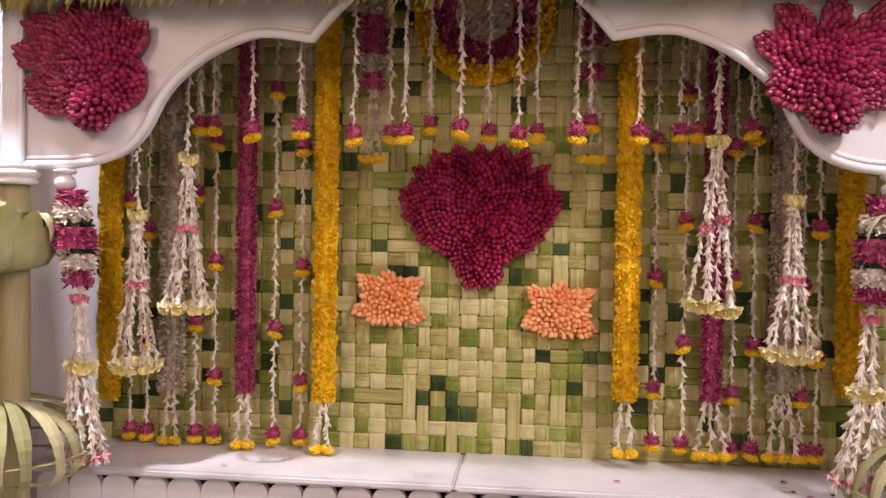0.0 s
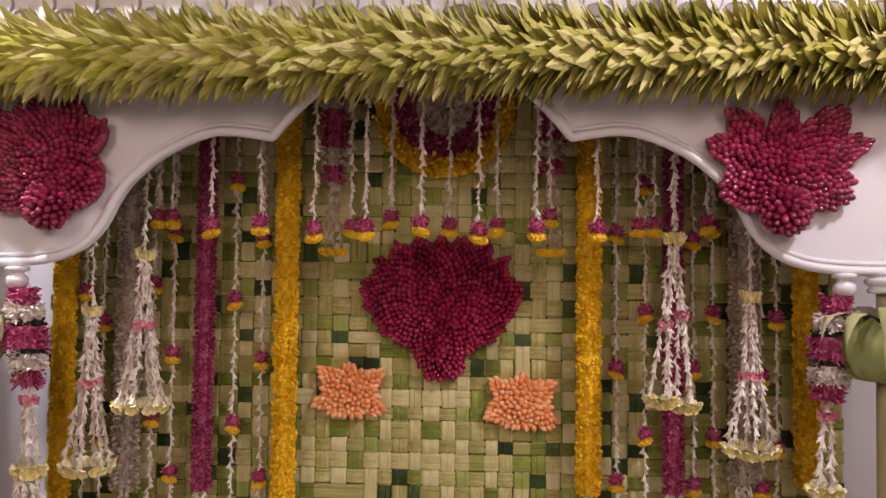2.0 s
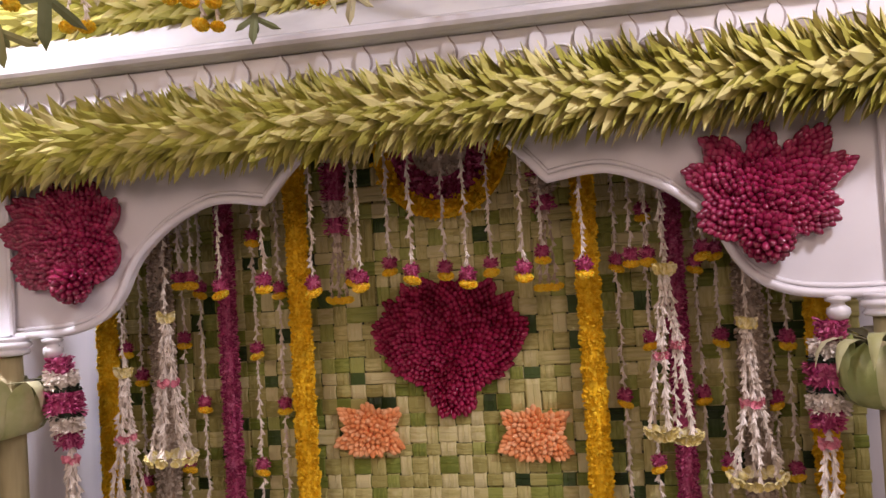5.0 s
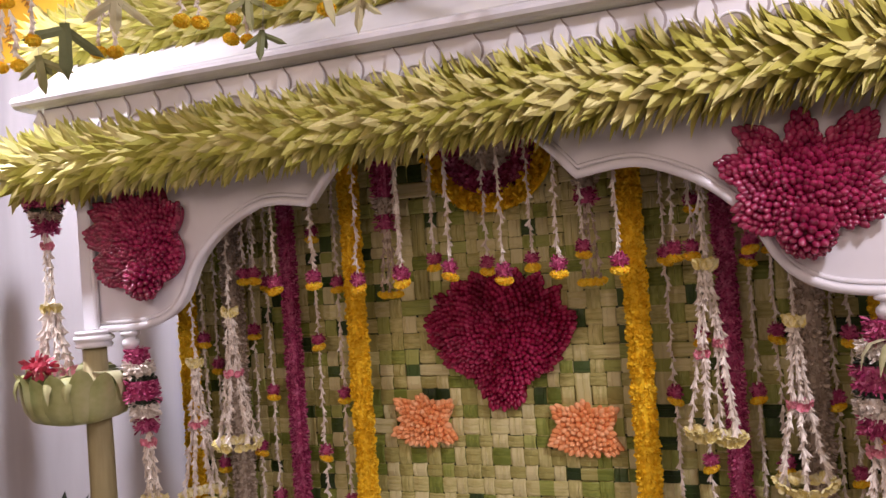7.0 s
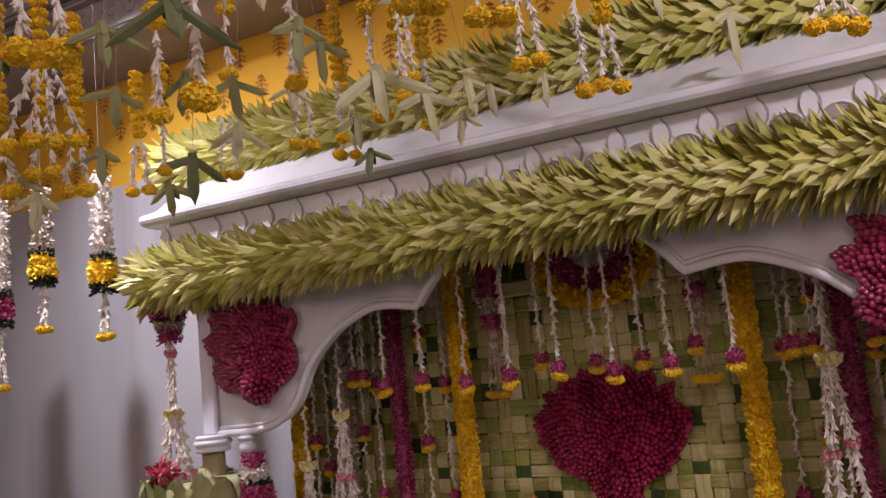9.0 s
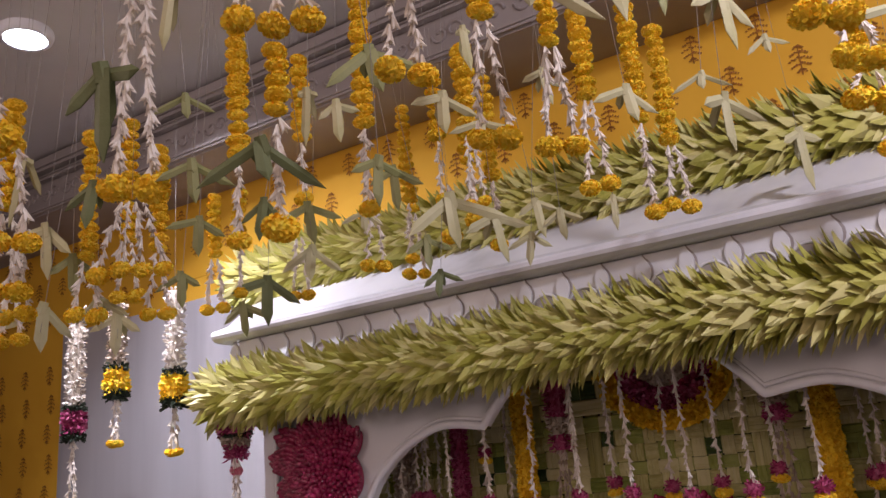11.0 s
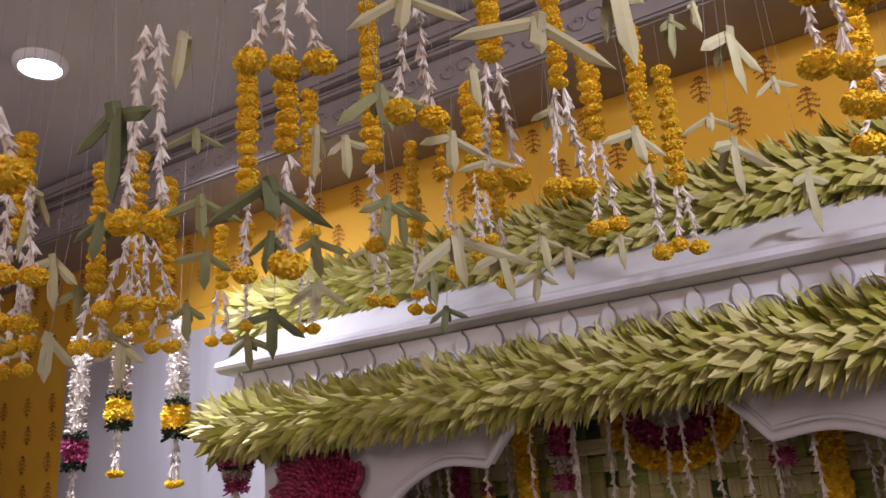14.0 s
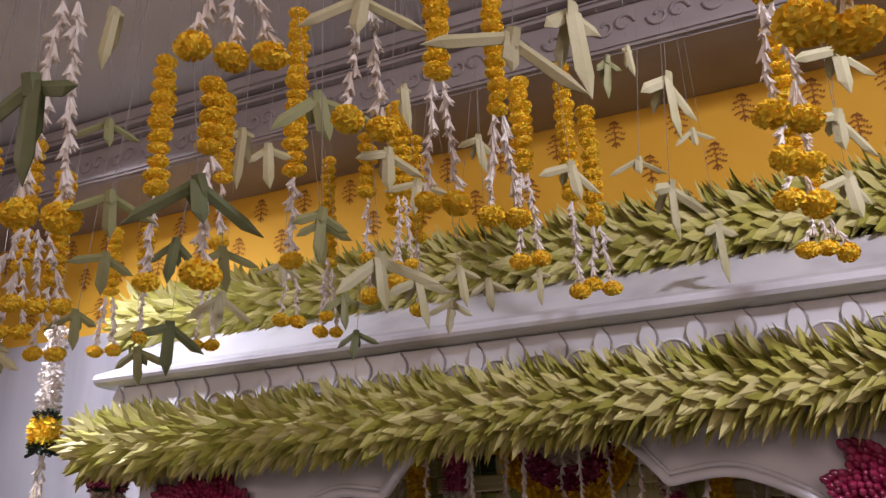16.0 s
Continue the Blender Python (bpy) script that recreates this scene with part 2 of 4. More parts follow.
def marigold_tpl(count=140, seed=1, flat=0.78):
    """A full marigold head of radius 1: a core with ruffled petals all round."""
    r = random.Random(seed)
    ms = Mesh()
    prof = [(0.02, -0.78 * flat), (0.62, -0.62 * flat), (0.86, 0), (0.62, 0.62 * flat), (0.02, 0.78 * flat)]
    ms.add(lathe(prof, 8, False))
    for k in range(count):
        z = 1 - 2 * (k + 0.5) / count
        a = k * 2.39996
        d = Vector((math.sqrt(1 - z * z) * math.cos(a), math.sqrt(1 - z * z) * math.sin(a), z))
        t = d + 0.26 * Vector((r.uniform(-1, 1), r.uniform(-1, 1), r.uniform(-1, 1)))
        m = Matrix.Translation(Vector((d.x * 0.70, d.y * 0.70, d.z * 0.70 * flat))) @ turn_to((t.x, t.y, t.z * flat), spin=r.uniform(0, 6.3)) @ Matrix.Diagonal((0.42, 0.5, 0.32, 1))
        ms.add(PETAL, m)
    return np.concatenate(ms.v), ms.f


MARIS = [marigold_tpl(seed=s) for s in range(4)]


def ellipsoid_tpl(n=8, rings=5, rz=1.45):
    prof = [(max(0.03, math.sin(math.pi * k / rings)) * (1 - 0.18 * math.cos(math.pi * k / rings) * -1), -rz * math.cos(math.pi * k / rings)) for k in range(rings + 1)]
    return lathe(prof, n, False)


PODT = ellipsoid_tpl(9, 6, 1.3)


# flower work
def strand(ms, top, bottom, step=0.0125, size=0.0145, sway=0.004, seed=0):
    """A string of jasmine florets from top down to bottom."""
    r = random.Random(seed)
    top, bottom = Vector(top), Vector(bottom)
    n = max(2, int((top - bottom).length / step))
    d = (bottom - top).normalized()
    for k in range(n + 1):
        p = top.lerp(bottom, k / n) + Vector((r.uniform(-1, 1), r.uniform(-1, 1), 0)) * sway * 0.5
        e = -d + 0.42 * Vector((r.uniform(-1, 1), r.uniform(-1, 1), r.uniform(-0.3, 0.3)))
        s = size * r.uniform(0.8, 1.3)
        ms.add(BELL, Matrix.Translation(p) @ turn_to(e, spin=r.uniform(0, 6.3)) @ Matrix.Diagonal((s * 0.8, s * 0.8, s * 1.35, 1)))


def tuft(ms, centre, rx, rz, count, size, seed=0, ry=None):
    """A round pompom of narrow petals."""
    r = random.Random(seed)
    c = Vector(centre)
    ry = ry or rx
    ms.add(lathe([(0.02, -0.8), (0.6, -0.5), (0.75, 0), (0.6, 0.5), (0.02, 0.8)], 8, False), Matrix.Translation(c) @ Matrix.Diagonal((rx, ry, rz, 1)))
    for k in range(count):
        z = 1 - 2 * (k + 0.5) / count
        a = k * 2.39996
        d = Vector((math.sqrt(1 - z * z) * math.cos(a), math.sqrt(1 - z * z) * math.sin(a), z))
        t = d + 0.6 * Vector((r.uniform(-1, 1), r.uniform(-1, 1), r.uniform(-1, 1)))
        s = size * r.uniform(0.7, 1.3)
        ms.add(PETAL, Matrix.Translation(c + Vector((d.x * rx * 0.6, d.y * ry * 0.6, d.z * rz * 0.6))) @ turn_to(t, spin=r.uniform(0, 6.3)) @ Matrix.Diagonal((s * 0.55, s * 0.7, s, 1)))


def rope(ms, x, y, z0, z1, rx, ry, per_metre, size, narrow, seed=0, lean=0.35, wild=0.7):
    """A thick garland of packed petals, hanging straight."""
    r = random.Random(seed)
    ms.add(tube([(x, y, z0), (x, y, (z0 + z1) / 2), (x, y, z1)], min(rx, ry) * 0.8, 10))
    ms.add(box(x - rx * 0.8, x + rx * 0.8, y - ry * 0.45, y + ry * 0.45, z0 + 0.004, z1, 0.002))
    for k in range(int((z1 - z0) * per_metre)):
        a = r.uniform(0, 2 * math.pi)
        z = r.uniform(z0, z1)
        w = 1 + 0.10 * math.sin(z * 90 + seed)
        d = Vector((math.cos(a), math.sin(a), r.uniform(-lean, lean) - 0.1))
        t = d + wild * Vector((r.uniform(-1, 1), r.uniform(-1, 1), r.uniform(-1, 1)))
        s = size * r.uniform(0.7, 1.35)
        p = Vector((x + math.cos(a) * rx * 0.78 * w, y + math.sin(a) * ry * 0.7 * w, z))
        ms.add(PETAL, Matrix.Translation(p) @ turn_to(t, spin=r.uniform(0, 6.3)) @ Matrix.Diagonal((s * narrow, s * 0.8, s, 1)))


def ball(ms, centre, r0, seed=0, flat=1.0):
    r = random.Random(seed)
    ms.add(MARIS[seed % 4], Matrix.Translation(centre) @ Euler((r.uniform(-0.4, 0.4), r.uniform(-0.4, 0.4), r.uniform(0, 6))).to_matrix().to_4x4() @ Matrix.Diagonal((r0, r0, r0 * flat, 1)))


def ring_of_blossoms(ms, centre, radius, count, size, seed=0, down=0.25):
    r = random.Random(seed)
    count, size = int(count * 1.6), size * 0.84
    for k in range(count):
        a = 2 * math.pi * k / count + r.uniform(-0.2, 0.2)
        d = Vector((math.cos(a), math.sin(a), -down + r.uniform(-0.4, 0.3)))
        p = Vector(centre) + Vector((math.cos(a) * radius, math.sin(a) * radius, r.uniform(-0.004, 0.004)))
        ms.add(BLOSSOM, Matrix.Translation(p) @ turn_to(d, spin=r.uniform(0, 6.3)) @ Matrix.Diagonal((size, size, size, 1)))

# ---- the room ----
CX = 0.0325
CELL = 0.0415
WEAVE_UP = weave_mats((1, 1, 0.05))
WEAVE_ACROSS = weave_mats((0.05, 1, 1))
structure("floor", [box(-4.3, 2.8, -2.6, 2.6, -0.06, 0.0, 0)], FLOOR, "pale polished stone floor of the room", "floor")
structure("ceiling", [box(-4.3, 2.8, -2.6, 2.6, 2.86, 2.94, 0)], CEIL, "plain grey-white painted ceiling", "ceiling")
structure("wall_north", [box(-2.635, 2.8, 2.27, 2.42, 0, 2.21, 0)], WALLP, "glossy white wall behind the shrine", "wall")
structure("wall_south", [box(-4.3, 2.8, -2.72, -2.6, 0, 2.86, 0)], CEIL, "plain pale wall behind the viewer", "wall")
# out of view; near black to keep the side opening in shade
structure("wall_west", [box(-4.42, -4.3, -2.6, 2.6, 0, 2.86, 0)], SHADE, "unseen wall past the side opening, coloured near black as shade", "wall")
structure("wall_east", [box(2.8, 2.92, -2.6, 2.6, 0, 2.86, 0)], CEIL, "plain pale side wall", "wall")
structure("wall_frieze", [box(-4.3, 2.8, 2.3, 2.42, 2.31, 2.86, 0), box(-3.22, 2.8, 2.3, 2.42, 2.214, 2.308, 0)], YELLOW, "yellow cloth band with brown prints along the upper wall", "wall cloth")
structure("wall_pillar", [box(-3.22, -2.64, 2.285, 2.42, 0, 2.21, 0)], YELLOW, "yellow cloth-covered wall pillar with brown prints", "wall cloth")
# shade of the unlit opening, given as a near-black sheet
structure("wall_recess", [box(-4.3, -3.22, 2.5, 2.6, 0, 2.30, 0)], SHADE, "near-black sheet for the shade in the opening beside the pillar", "doorway")
structure("door_lintel", [box(-4.3, -3.225, 2.27, 2.45, 2.195, 2.305, 0.004)], WALLP, "grey-white lintel over the dark opening", "lintel")
structure("ceiling_beam", [box(-4.3, 2.8, 1.97, 2.3, 2.64, 2.858, 0.004)], BEAM, "grey ceiling beam above the yellow cloth", "beam")
structure("beam_moulding", [box(-4.3, 2.8, 1.95, 1.975, 2.645, 2.67, 0.008), box(-4.3, 2.8, 1.90, 1.975, 2.80, 2.856, 0.012), box(-4.3, 2.8, 1.93, 1.975, 2.775, 2.797, 0.01)], BEAM, "stepped grey plaster moulding on the ceiling beam", "moulding")
# scrolls on the beam's face
scroll = Mesh()
pts = [(0.030 * (1 - t / 14) * math.cos(t * 0.55), 0, 0.030 * (1 - t / 14) * math.sin(t * 0.55)) for t in range(12)]
scroll.add(tube(pts, 0.005, 5))
scroll.add(tube([(-p[0] - 0.05, 0, -p[2]) for p in pts], 0.005, 5))
scroll_me = scroll.data("scroll", BEAM, True)
orn = thing("plaster_ornament", "grey plaster scroll ornament along the beam", "ornament", pose(0, 1.968, 2.722), kind="structure")
for k in range(44):
    s = part("scroll", scroll_me, BEAM, orn)
    s.location = (-3.4 + 0.14 * k, 0, 0)
# printed plants on the cloth: a thin stem with drooping tiers of small leaves
sprig = Mesh()
pr = random.Random(11)
sprig.add(tpl([(-0.0018, 0, 0), (0.0018, 0, 0), (0.0012, 0, 0.085), (-0.0012, 0, 0.085)], [(0, 1, 2, 3)]))
for h, w in ((0.018, 0.012), (0.034, 0.026), (0.052, 0.030), (0.070, 0.024), (0.086, 0.013)):
    for sg in (-1, 1):
        for q in range(4):
            u = (q + 0.6) / 4
            x, z = sg * w * u, h - 0.010 * u * u + pr.uniform(-0.002, 0.002)
            l, d = 0.0042 * pr.uniform(0.8, 1.2), 0.0075 * pr.uniform(0.7, 1.2)
            sprig.add(tpl([(x - l, 0, z), (x, 0, z - d * 0.6), (x + l, 0, z), (x, 0, z + d * 0.5)], [(0, 1, 2, 3)]))
sprig_me = sprig.data("printed_sprig", PRINT)
cloth = thing("cloth_print", "small brown printed plants on the yellow cloth", "print", pose(0, 2.296, 0), kind="structure")
for k in range(32):
    for j, z in enumerate((2.27, 2.40, 2.53)):
        s = part("printed_sprig", sprig_me, PRINT, cloth)
        s.location = (-3.15 + 0.18 * k + 0.09 * (j % 2), 0, z)
for k in range(3):
    for j in range(9):
        s = part("printed_sprig", sprig_me, PRINT, cloth)
        s.location = (-3.12 + 0.19 * k + 0.02 * (j % 2), -0.0165, 0.95 + 0.13 * j)

# ---- the shrine ----
LX0, LX1 = -1.02, 1.12
shrine_base = thing("shrine_base", "white painted base with a row of rounded fretwork under the ledge", "shrine base", kind="structure")
# plinth face is near black: painted shade between the fret tiles
part("plinth", Mesh().add(box(LX0, LX1, 2.025, 2.265, 0.0, 0.525, 0.003)), SHADE, shrine_base)
tile = Mesh()
tw = 0.0415
prof = [(-tw, 0.0), (tw, 0.0)] + [(tw - 0.034 * (1 - math.cos(a)), 0.19 + 0.034 * math.sin(a)) for a in np.linspace(0, math.pi / 2, 6)] + [(-tw + 0.034 * (1 - math.cos(a)), 0.19 + 0.034 * math.sin(a)) for a in np.linspace(math.pi / 2, 0, 6)]
n = len(prof)
tile.add(tpl([(x, 0, z) for x, z in prof] + [(x, 0.02, z) for x, z in prof], [tuple(range(n))[::-1]] + [(i, (i + 1) % n, n + (i + 1) % n, n + i) for i in range(n)]))
tile_me = tile.data("fret_tile", WHITE)
for k in range(25):
    s = part("fret_tile", tile_me, WHITE, shrine_base)
    s.location = (LX0 + 0.05 + 0.0845 * k, 1.985, 0.302)
part("lower_board", Mesh().add(box(LX0, LX1, 1.98, 2.025, 0.0, 0.30, 0.004)), WHITE, shrine_base)
for x0, x1 in ((LX0, 0.03), (0.032, LX1)):
    s = structure("ledge", [box(x0, x1, 1.962, 2.268, 0.528, 0.549, 0.006)], MARBLE, "white marble ledge slab with fallen petals", "ledge")

# fascia with a cusped arch
half = [(0.0, 1.745), (-0.11, 1.735), (-0.20, 1.70), (-0.275, 1.637), (-0.338, 1.566)]
lobe = [(-0.338, 1.566), (-0.430, 1.579), (-0.497, 1.571), (-0.590, 1.529), (-0.661, 1.472), (-0.697, 1.426), (-0.717, 1.387), (-0.735, 1.356), (-0.763, 1.325), (-0.803, 1.300), (-0.860, 1.284), (-0.940, 1.277), (-1.03, 1.277)]
left_line = smooth_line([(x, 0, z) for x, z in half])[:-1] + smooth_line([(x, 0, z) for x, z in lobe], 6)
left_line = [(p.x + 0.0, p.z) for p in left_line]
line = [(CX + x, z) for x, z in left_line]
mirror = [(CX - x, z) for x, z in left_line]
contour = line[::-1] + mirror[1:]
FY0, FY1 = 1.90, 1.935
bm = bmesh.new()
vs = [bm.verts.new((x, FY0, z)) for x, z in contour] + [bm.verts.new((contour[-1][0], FY0, 1.86)), bm.verts.new((contour[0][0], FY0, 1.86))]
face = bm.faces.new(vs)
ext = bmesh.ops.extrude_face_region(bm, geom=[face])
for q in ext["geom"]:
    if isinstance(q, bmesh.types.BMVert):
        q.co.y = FY1
bmesh.ops.triangulate(bm, faces=[p for p in bm.faces if len(p.verts) > 4])
bmesh.ops.recalc_face_normals(bm, faces=bm.faces[:])
me = bpy.data.meshes.new("arch_panel")
bm.to_mesh(me)
bm.free()
me.materials.append(WHITE)
canopy = thing("shrine_canopy", "white painted wooden shrine canopy with a cusped arch and moulded edge", "shrine canopy", kind="structure")
part("arch_panel", me, WHITE, canopy)
part("arch_moulding", Mesh().add(tube([(x, 1.896, z) for x, z in contour], 0.0105, 8)).add(tube([(x, 1.899, z + 0.016) for x, z in contour], 0.006, 6)), WHITE, canopy, "rounded white edge moulding", True)
for sx in (-1, 1):
    x = CX + sx * 1.03
    a, b = sorted((x, x + sx * 0.05))
    part("corner_post", Mesh().add(box(a, b, 1.885, 1.95, 1.272, 1.86, 0.006)).add(tube([(x, 1.888, 1.28), (x, 1.888, 1.6), (x, 1.888, 1.86)], 0.009, 8)), WHITE, canopy, "moulded white corner post")
part("frieze_board", Mesh().add(box(-1.10, 1.20, 1.845, 1.898, 1.68, 1.898, 0.003)), WHITE, canopy)
petal_prof = [(-0.009, 0), (-0.010, 0.014), (-0.014, 0.024), (-0.017, 0.036), (-0.0165, 0.048), (-0.012, 0.060), (-0.005, 0.070), (0, 0.080), (0.005, 0.070), (0.012, 0.060), (0.0165, 0.048), (0.017, 0.036), (0.014, 0.024), (0.010, 0.014), (0.009, 0)]
n = len(petal_prof)
fp = Mesh().add(tpl([(x, 0, z) for x, z in petal_prof] + [(x, 0.012, z) for x, z in petal_prof], [tuple(range(n))] + [(i, n + i, n + (i + 1) % n, (i + 1) % n) for i in range(n)]))
fp_me = fp.data("frieze_petal", WHITE)
# flat grey petal, offset right: painted shadow line round each white petal
edge_shade_me = Mesh().add(tpl([(x * 1.22 + 0.0025, 0, z * 1.02) for x, z in petal_prof], [tuple(range(n))])).data("petal_edge_shade", BEAM)
ar = Mesh().add(tube([(0.036 * math.cos(a), 0, 0.030 * math.sin(a)) for a in np.linspace(0, math.pi, 12)], 0.0035, 5))
ar_me = ar.data("frieze_arch", WHITE, True)
# flat grey half-round: shade inside the small arch, painted on the board
hollow_shade = Mesh().add(tpl([(0.033 * math.cos(a), 0, 0.027 * math.sin(a)) for a in np.linspace(0, math.pi, 12)], [tuple(range(12))]))
hollow_shade_me = hollow_shade.data("frieze_hollow_shade", BEAM)
for k in range(23):
    x = -0.025 + 0.0985 * (k - 11)
    s = part("frieze_petal", fp_me, WHITE, canopy)
    s.location = (x, 1.8365, 1.817)
    s = part("petal_edge_shade", edge_shade_me, BEAM, canopy)
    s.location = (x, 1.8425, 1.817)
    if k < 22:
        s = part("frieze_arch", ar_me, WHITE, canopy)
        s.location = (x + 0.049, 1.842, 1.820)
        s = part("frieze_hollow_shade", hollow_shade_me, BEAM, canopy)
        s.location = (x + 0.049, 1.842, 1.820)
cor = [(0.0, 1.899), (-0.022, 1.900), (-0.036, 1.903), (-0.046, 1.909), (-0.050, 1.918), (-0.048, 1.928), (-0.040, 1.935), (-0.026, 1.939), (0.02, 1.958), (0.10, 2.02), (0.16, 2.065), (0.16, 1.899)]
X0, X1 = -1.17, 1.24
n = len(cor)
cv = [(X0, 1.85 + y, z) for y, z in cor] + [(X1, 1.85 + y, z) for y, z in cor]
part("cornice", Mesh().add(tpl(cv, [(i, n + i, n + (i + 1) % n, (i + 1) % n) for i in range(n)] + [tuple(range(n))[::-1], tuple(range(n, 2 * n))])), MARBLE, canopy, "veined white sloping cornice")
part("canopy_roof", Mesh().add(box(-1.07, 1.13, 1.936, 2.268, 1.845, 1.875, 0.002)), BEAM, canopy)

# columns
COLS = ((-1.008, -1), (1.049, 1))
for x, sx in COLS:
    c = thing("column", "slim column wrapped in olive leaf sheath with a white ringed capital", "column", pose(x, 1.885, 0), "shrine columns", "structure")
    part("shaft", Mesh().add(lathe([(0.038, 0.0), (0.037, 0.3), (0.036, 0.7), (0.034, 1.0), (0.032, 1.236)], 28)), SHAFT, c, "", True)
    cp = [(0.036, 1.228), (0.046, 1.229), (0.051, 1.235), (0.046, 1.242), (0.044, 1.244), (0.052, 1.248), (0.055, 1.254), (0.052, 1.261), (0.044, 1.263), (0.048, 1.266), (0.049, 1.271), (0.047, 1.2745)]
    part("capital", Mesh().add(lathe(cp, 28)), WHITE, c, "white turned capital", True)

# fallen petals on the ledge
for k, (x, y, mt, nm) in enumerate([(-0.545, 2.03, ROSE, "fallen_petal"), (0.40, 2.04, PINK, "fallen_petal"), (0.80, 2.09, DKGREEN, "fallen_leaf"), (0.81, 2.01, DKGREEN, "fallen_leaf"), (0.845, 1.99, PINK, "fallen_petal"), (0.89, 2.02, DKGREEN, "fallen_leaf"), (0.78, 2.03, ROSE, "fallen_petal"), (-0.76, 1.99, ROSE, "fallen_petal")]):
    ms = Mesh().add(PETAL, pose(x, y, 0.5525, 84, 0, 70 * k) @ Matrix.Diagonal((0.016, 0.016, 0.02, 1)))
    tagged(part(nm, ms, mt), "small fallen petal lying on the marble ledge" if nm == "fallen_petal" else "small dark fallen leaf lying on the marble ledge", "petal" if nm == "fallen_petal" else "leaf")

# ---- woven palm screen ----
screen = thing("woven_palm_screen", "woven panel of straw and green palm-leaf strips behind the flowers", "woven screen", pose(0, 2.24, 0), kind="structure")
SX0, SX1, SZ0, SZ1 = -1.0, 1.09, 0.549, 1.842
nx, nz = int((SX1 - SX0) / CELL), int((SZ1 - SZ0) / CELL)
skip = random.Random(3)
OVER = [[((i + j) % 2 == 0) ^ (skip.random() < 0.07) for j in range(nz)] for i in range(nx)]


def edges(start, end, count):
    w = [skip.uniform(0.78, 1.22) for _ in range(count)]
    k = (end - start) / sum(w)
    out = [start]
    for q in w:
        out.append(out[-1] + q * k)
    return out


XB, ZB = edges(SX0, SX1, nx), edges(SZ0, SZ1, nz)


def strip(along, index):
    """One leaf strip that passes over and under its neighbours; slightly arched and creased across."""
    v, f, mi = [], [], []
    r = random.Random(index * 2 + along)
    own, other = (XB, ZB) if along else (ZB, XB)
    count = len(other) - 1
    mid, wide = (own[index] + own[index + 1]) / 2, (own[index + 1] - own[index]) * r.uniform(0.87, 0.955)
    crease = r.uniform(-0.6, 0.6)
    tone = 0
    for c in range(count):
        over = OVER[index][c] if along else not OVER[c][index]
        q = r.random()
        tone = 2 if q < 0.06 else 1 if q < 0.30 else 0
        slew = r.uniform(-0.0012, 0.0012)
        for k in range(6 if c == count - 1 else 5):
            u = k / 5
            nb = min(max(c + (1 if u > 0.5 else -1), 0), count - 1)
            over2 = OVER[index][nb] if along else not OVER[nb][index]
            h = 1.0 if over else -1.0
            if over2 != over:
                h *= min(1.0, 2.8 * min(u, 1 - u))
            s = other[c] + (other[c + 1] - other[c]) * u
            for g, dip in ((-1, 0.0022), (-0.82, 0.0), (crease - 0.05, 0.0), (crease, 0.0016), (crease + 0.05, 0.0), (0.82, 0.0), (1, 0.0022)):
                y = -0.0046 * h + dip
                w = mid + g * wide / 2 + slew
                v.append((w, y, s) if along else (s, y, w))
        mi += [tone] * 30
    rows = len(v) // 7
    for k in range(rows - 1):
        for g in range(6):
            a = k * 7 + g
            f.append((a, a + 1, a + 8, a + 7))
    me = Mesh().add(tpl(v, f)).data("leaf_strip", (WEAVE_UP if along else WEAVE_ACROSS)[0])
    for m in (WEAVE_UP if along else WEAVE_ACROSS)[1:]:
        me.materials.append(m)
    me.polygons.foreach_set("material_index", mi[:len(me.polygons)])
    return me


for i in range(nx):
    part("leaf_strip", strip(1, i), None, screen)
for j in range(nz):
    part("leaf_strip", strip(0, j), None, screen)
# added near-black sheet that stands in for shade in the gaps between strips
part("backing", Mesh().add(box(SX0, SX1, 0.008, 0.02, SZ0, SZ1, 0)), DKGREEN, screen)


# ---- bud lotuses ----
def lotus_outline(petals, centre, core, steps=120):
    """Scalloped outline round the centre; petals are (degrees, length, half width in degrees)."""
    out = []
    for k in range(steps):
        a = 360 * k / steps
        q = core
        for at, length, half in petals:
            d = abs((a - at + 180) % 360 - 180) / half
            if d < 1:
                q = max(q, core + (length - core) * (1 - d ** 1.5))
        out.append((centre[0] + q * math.cos(radians(a)), centre[1] + q * math.sin(radians(a))))
    return out


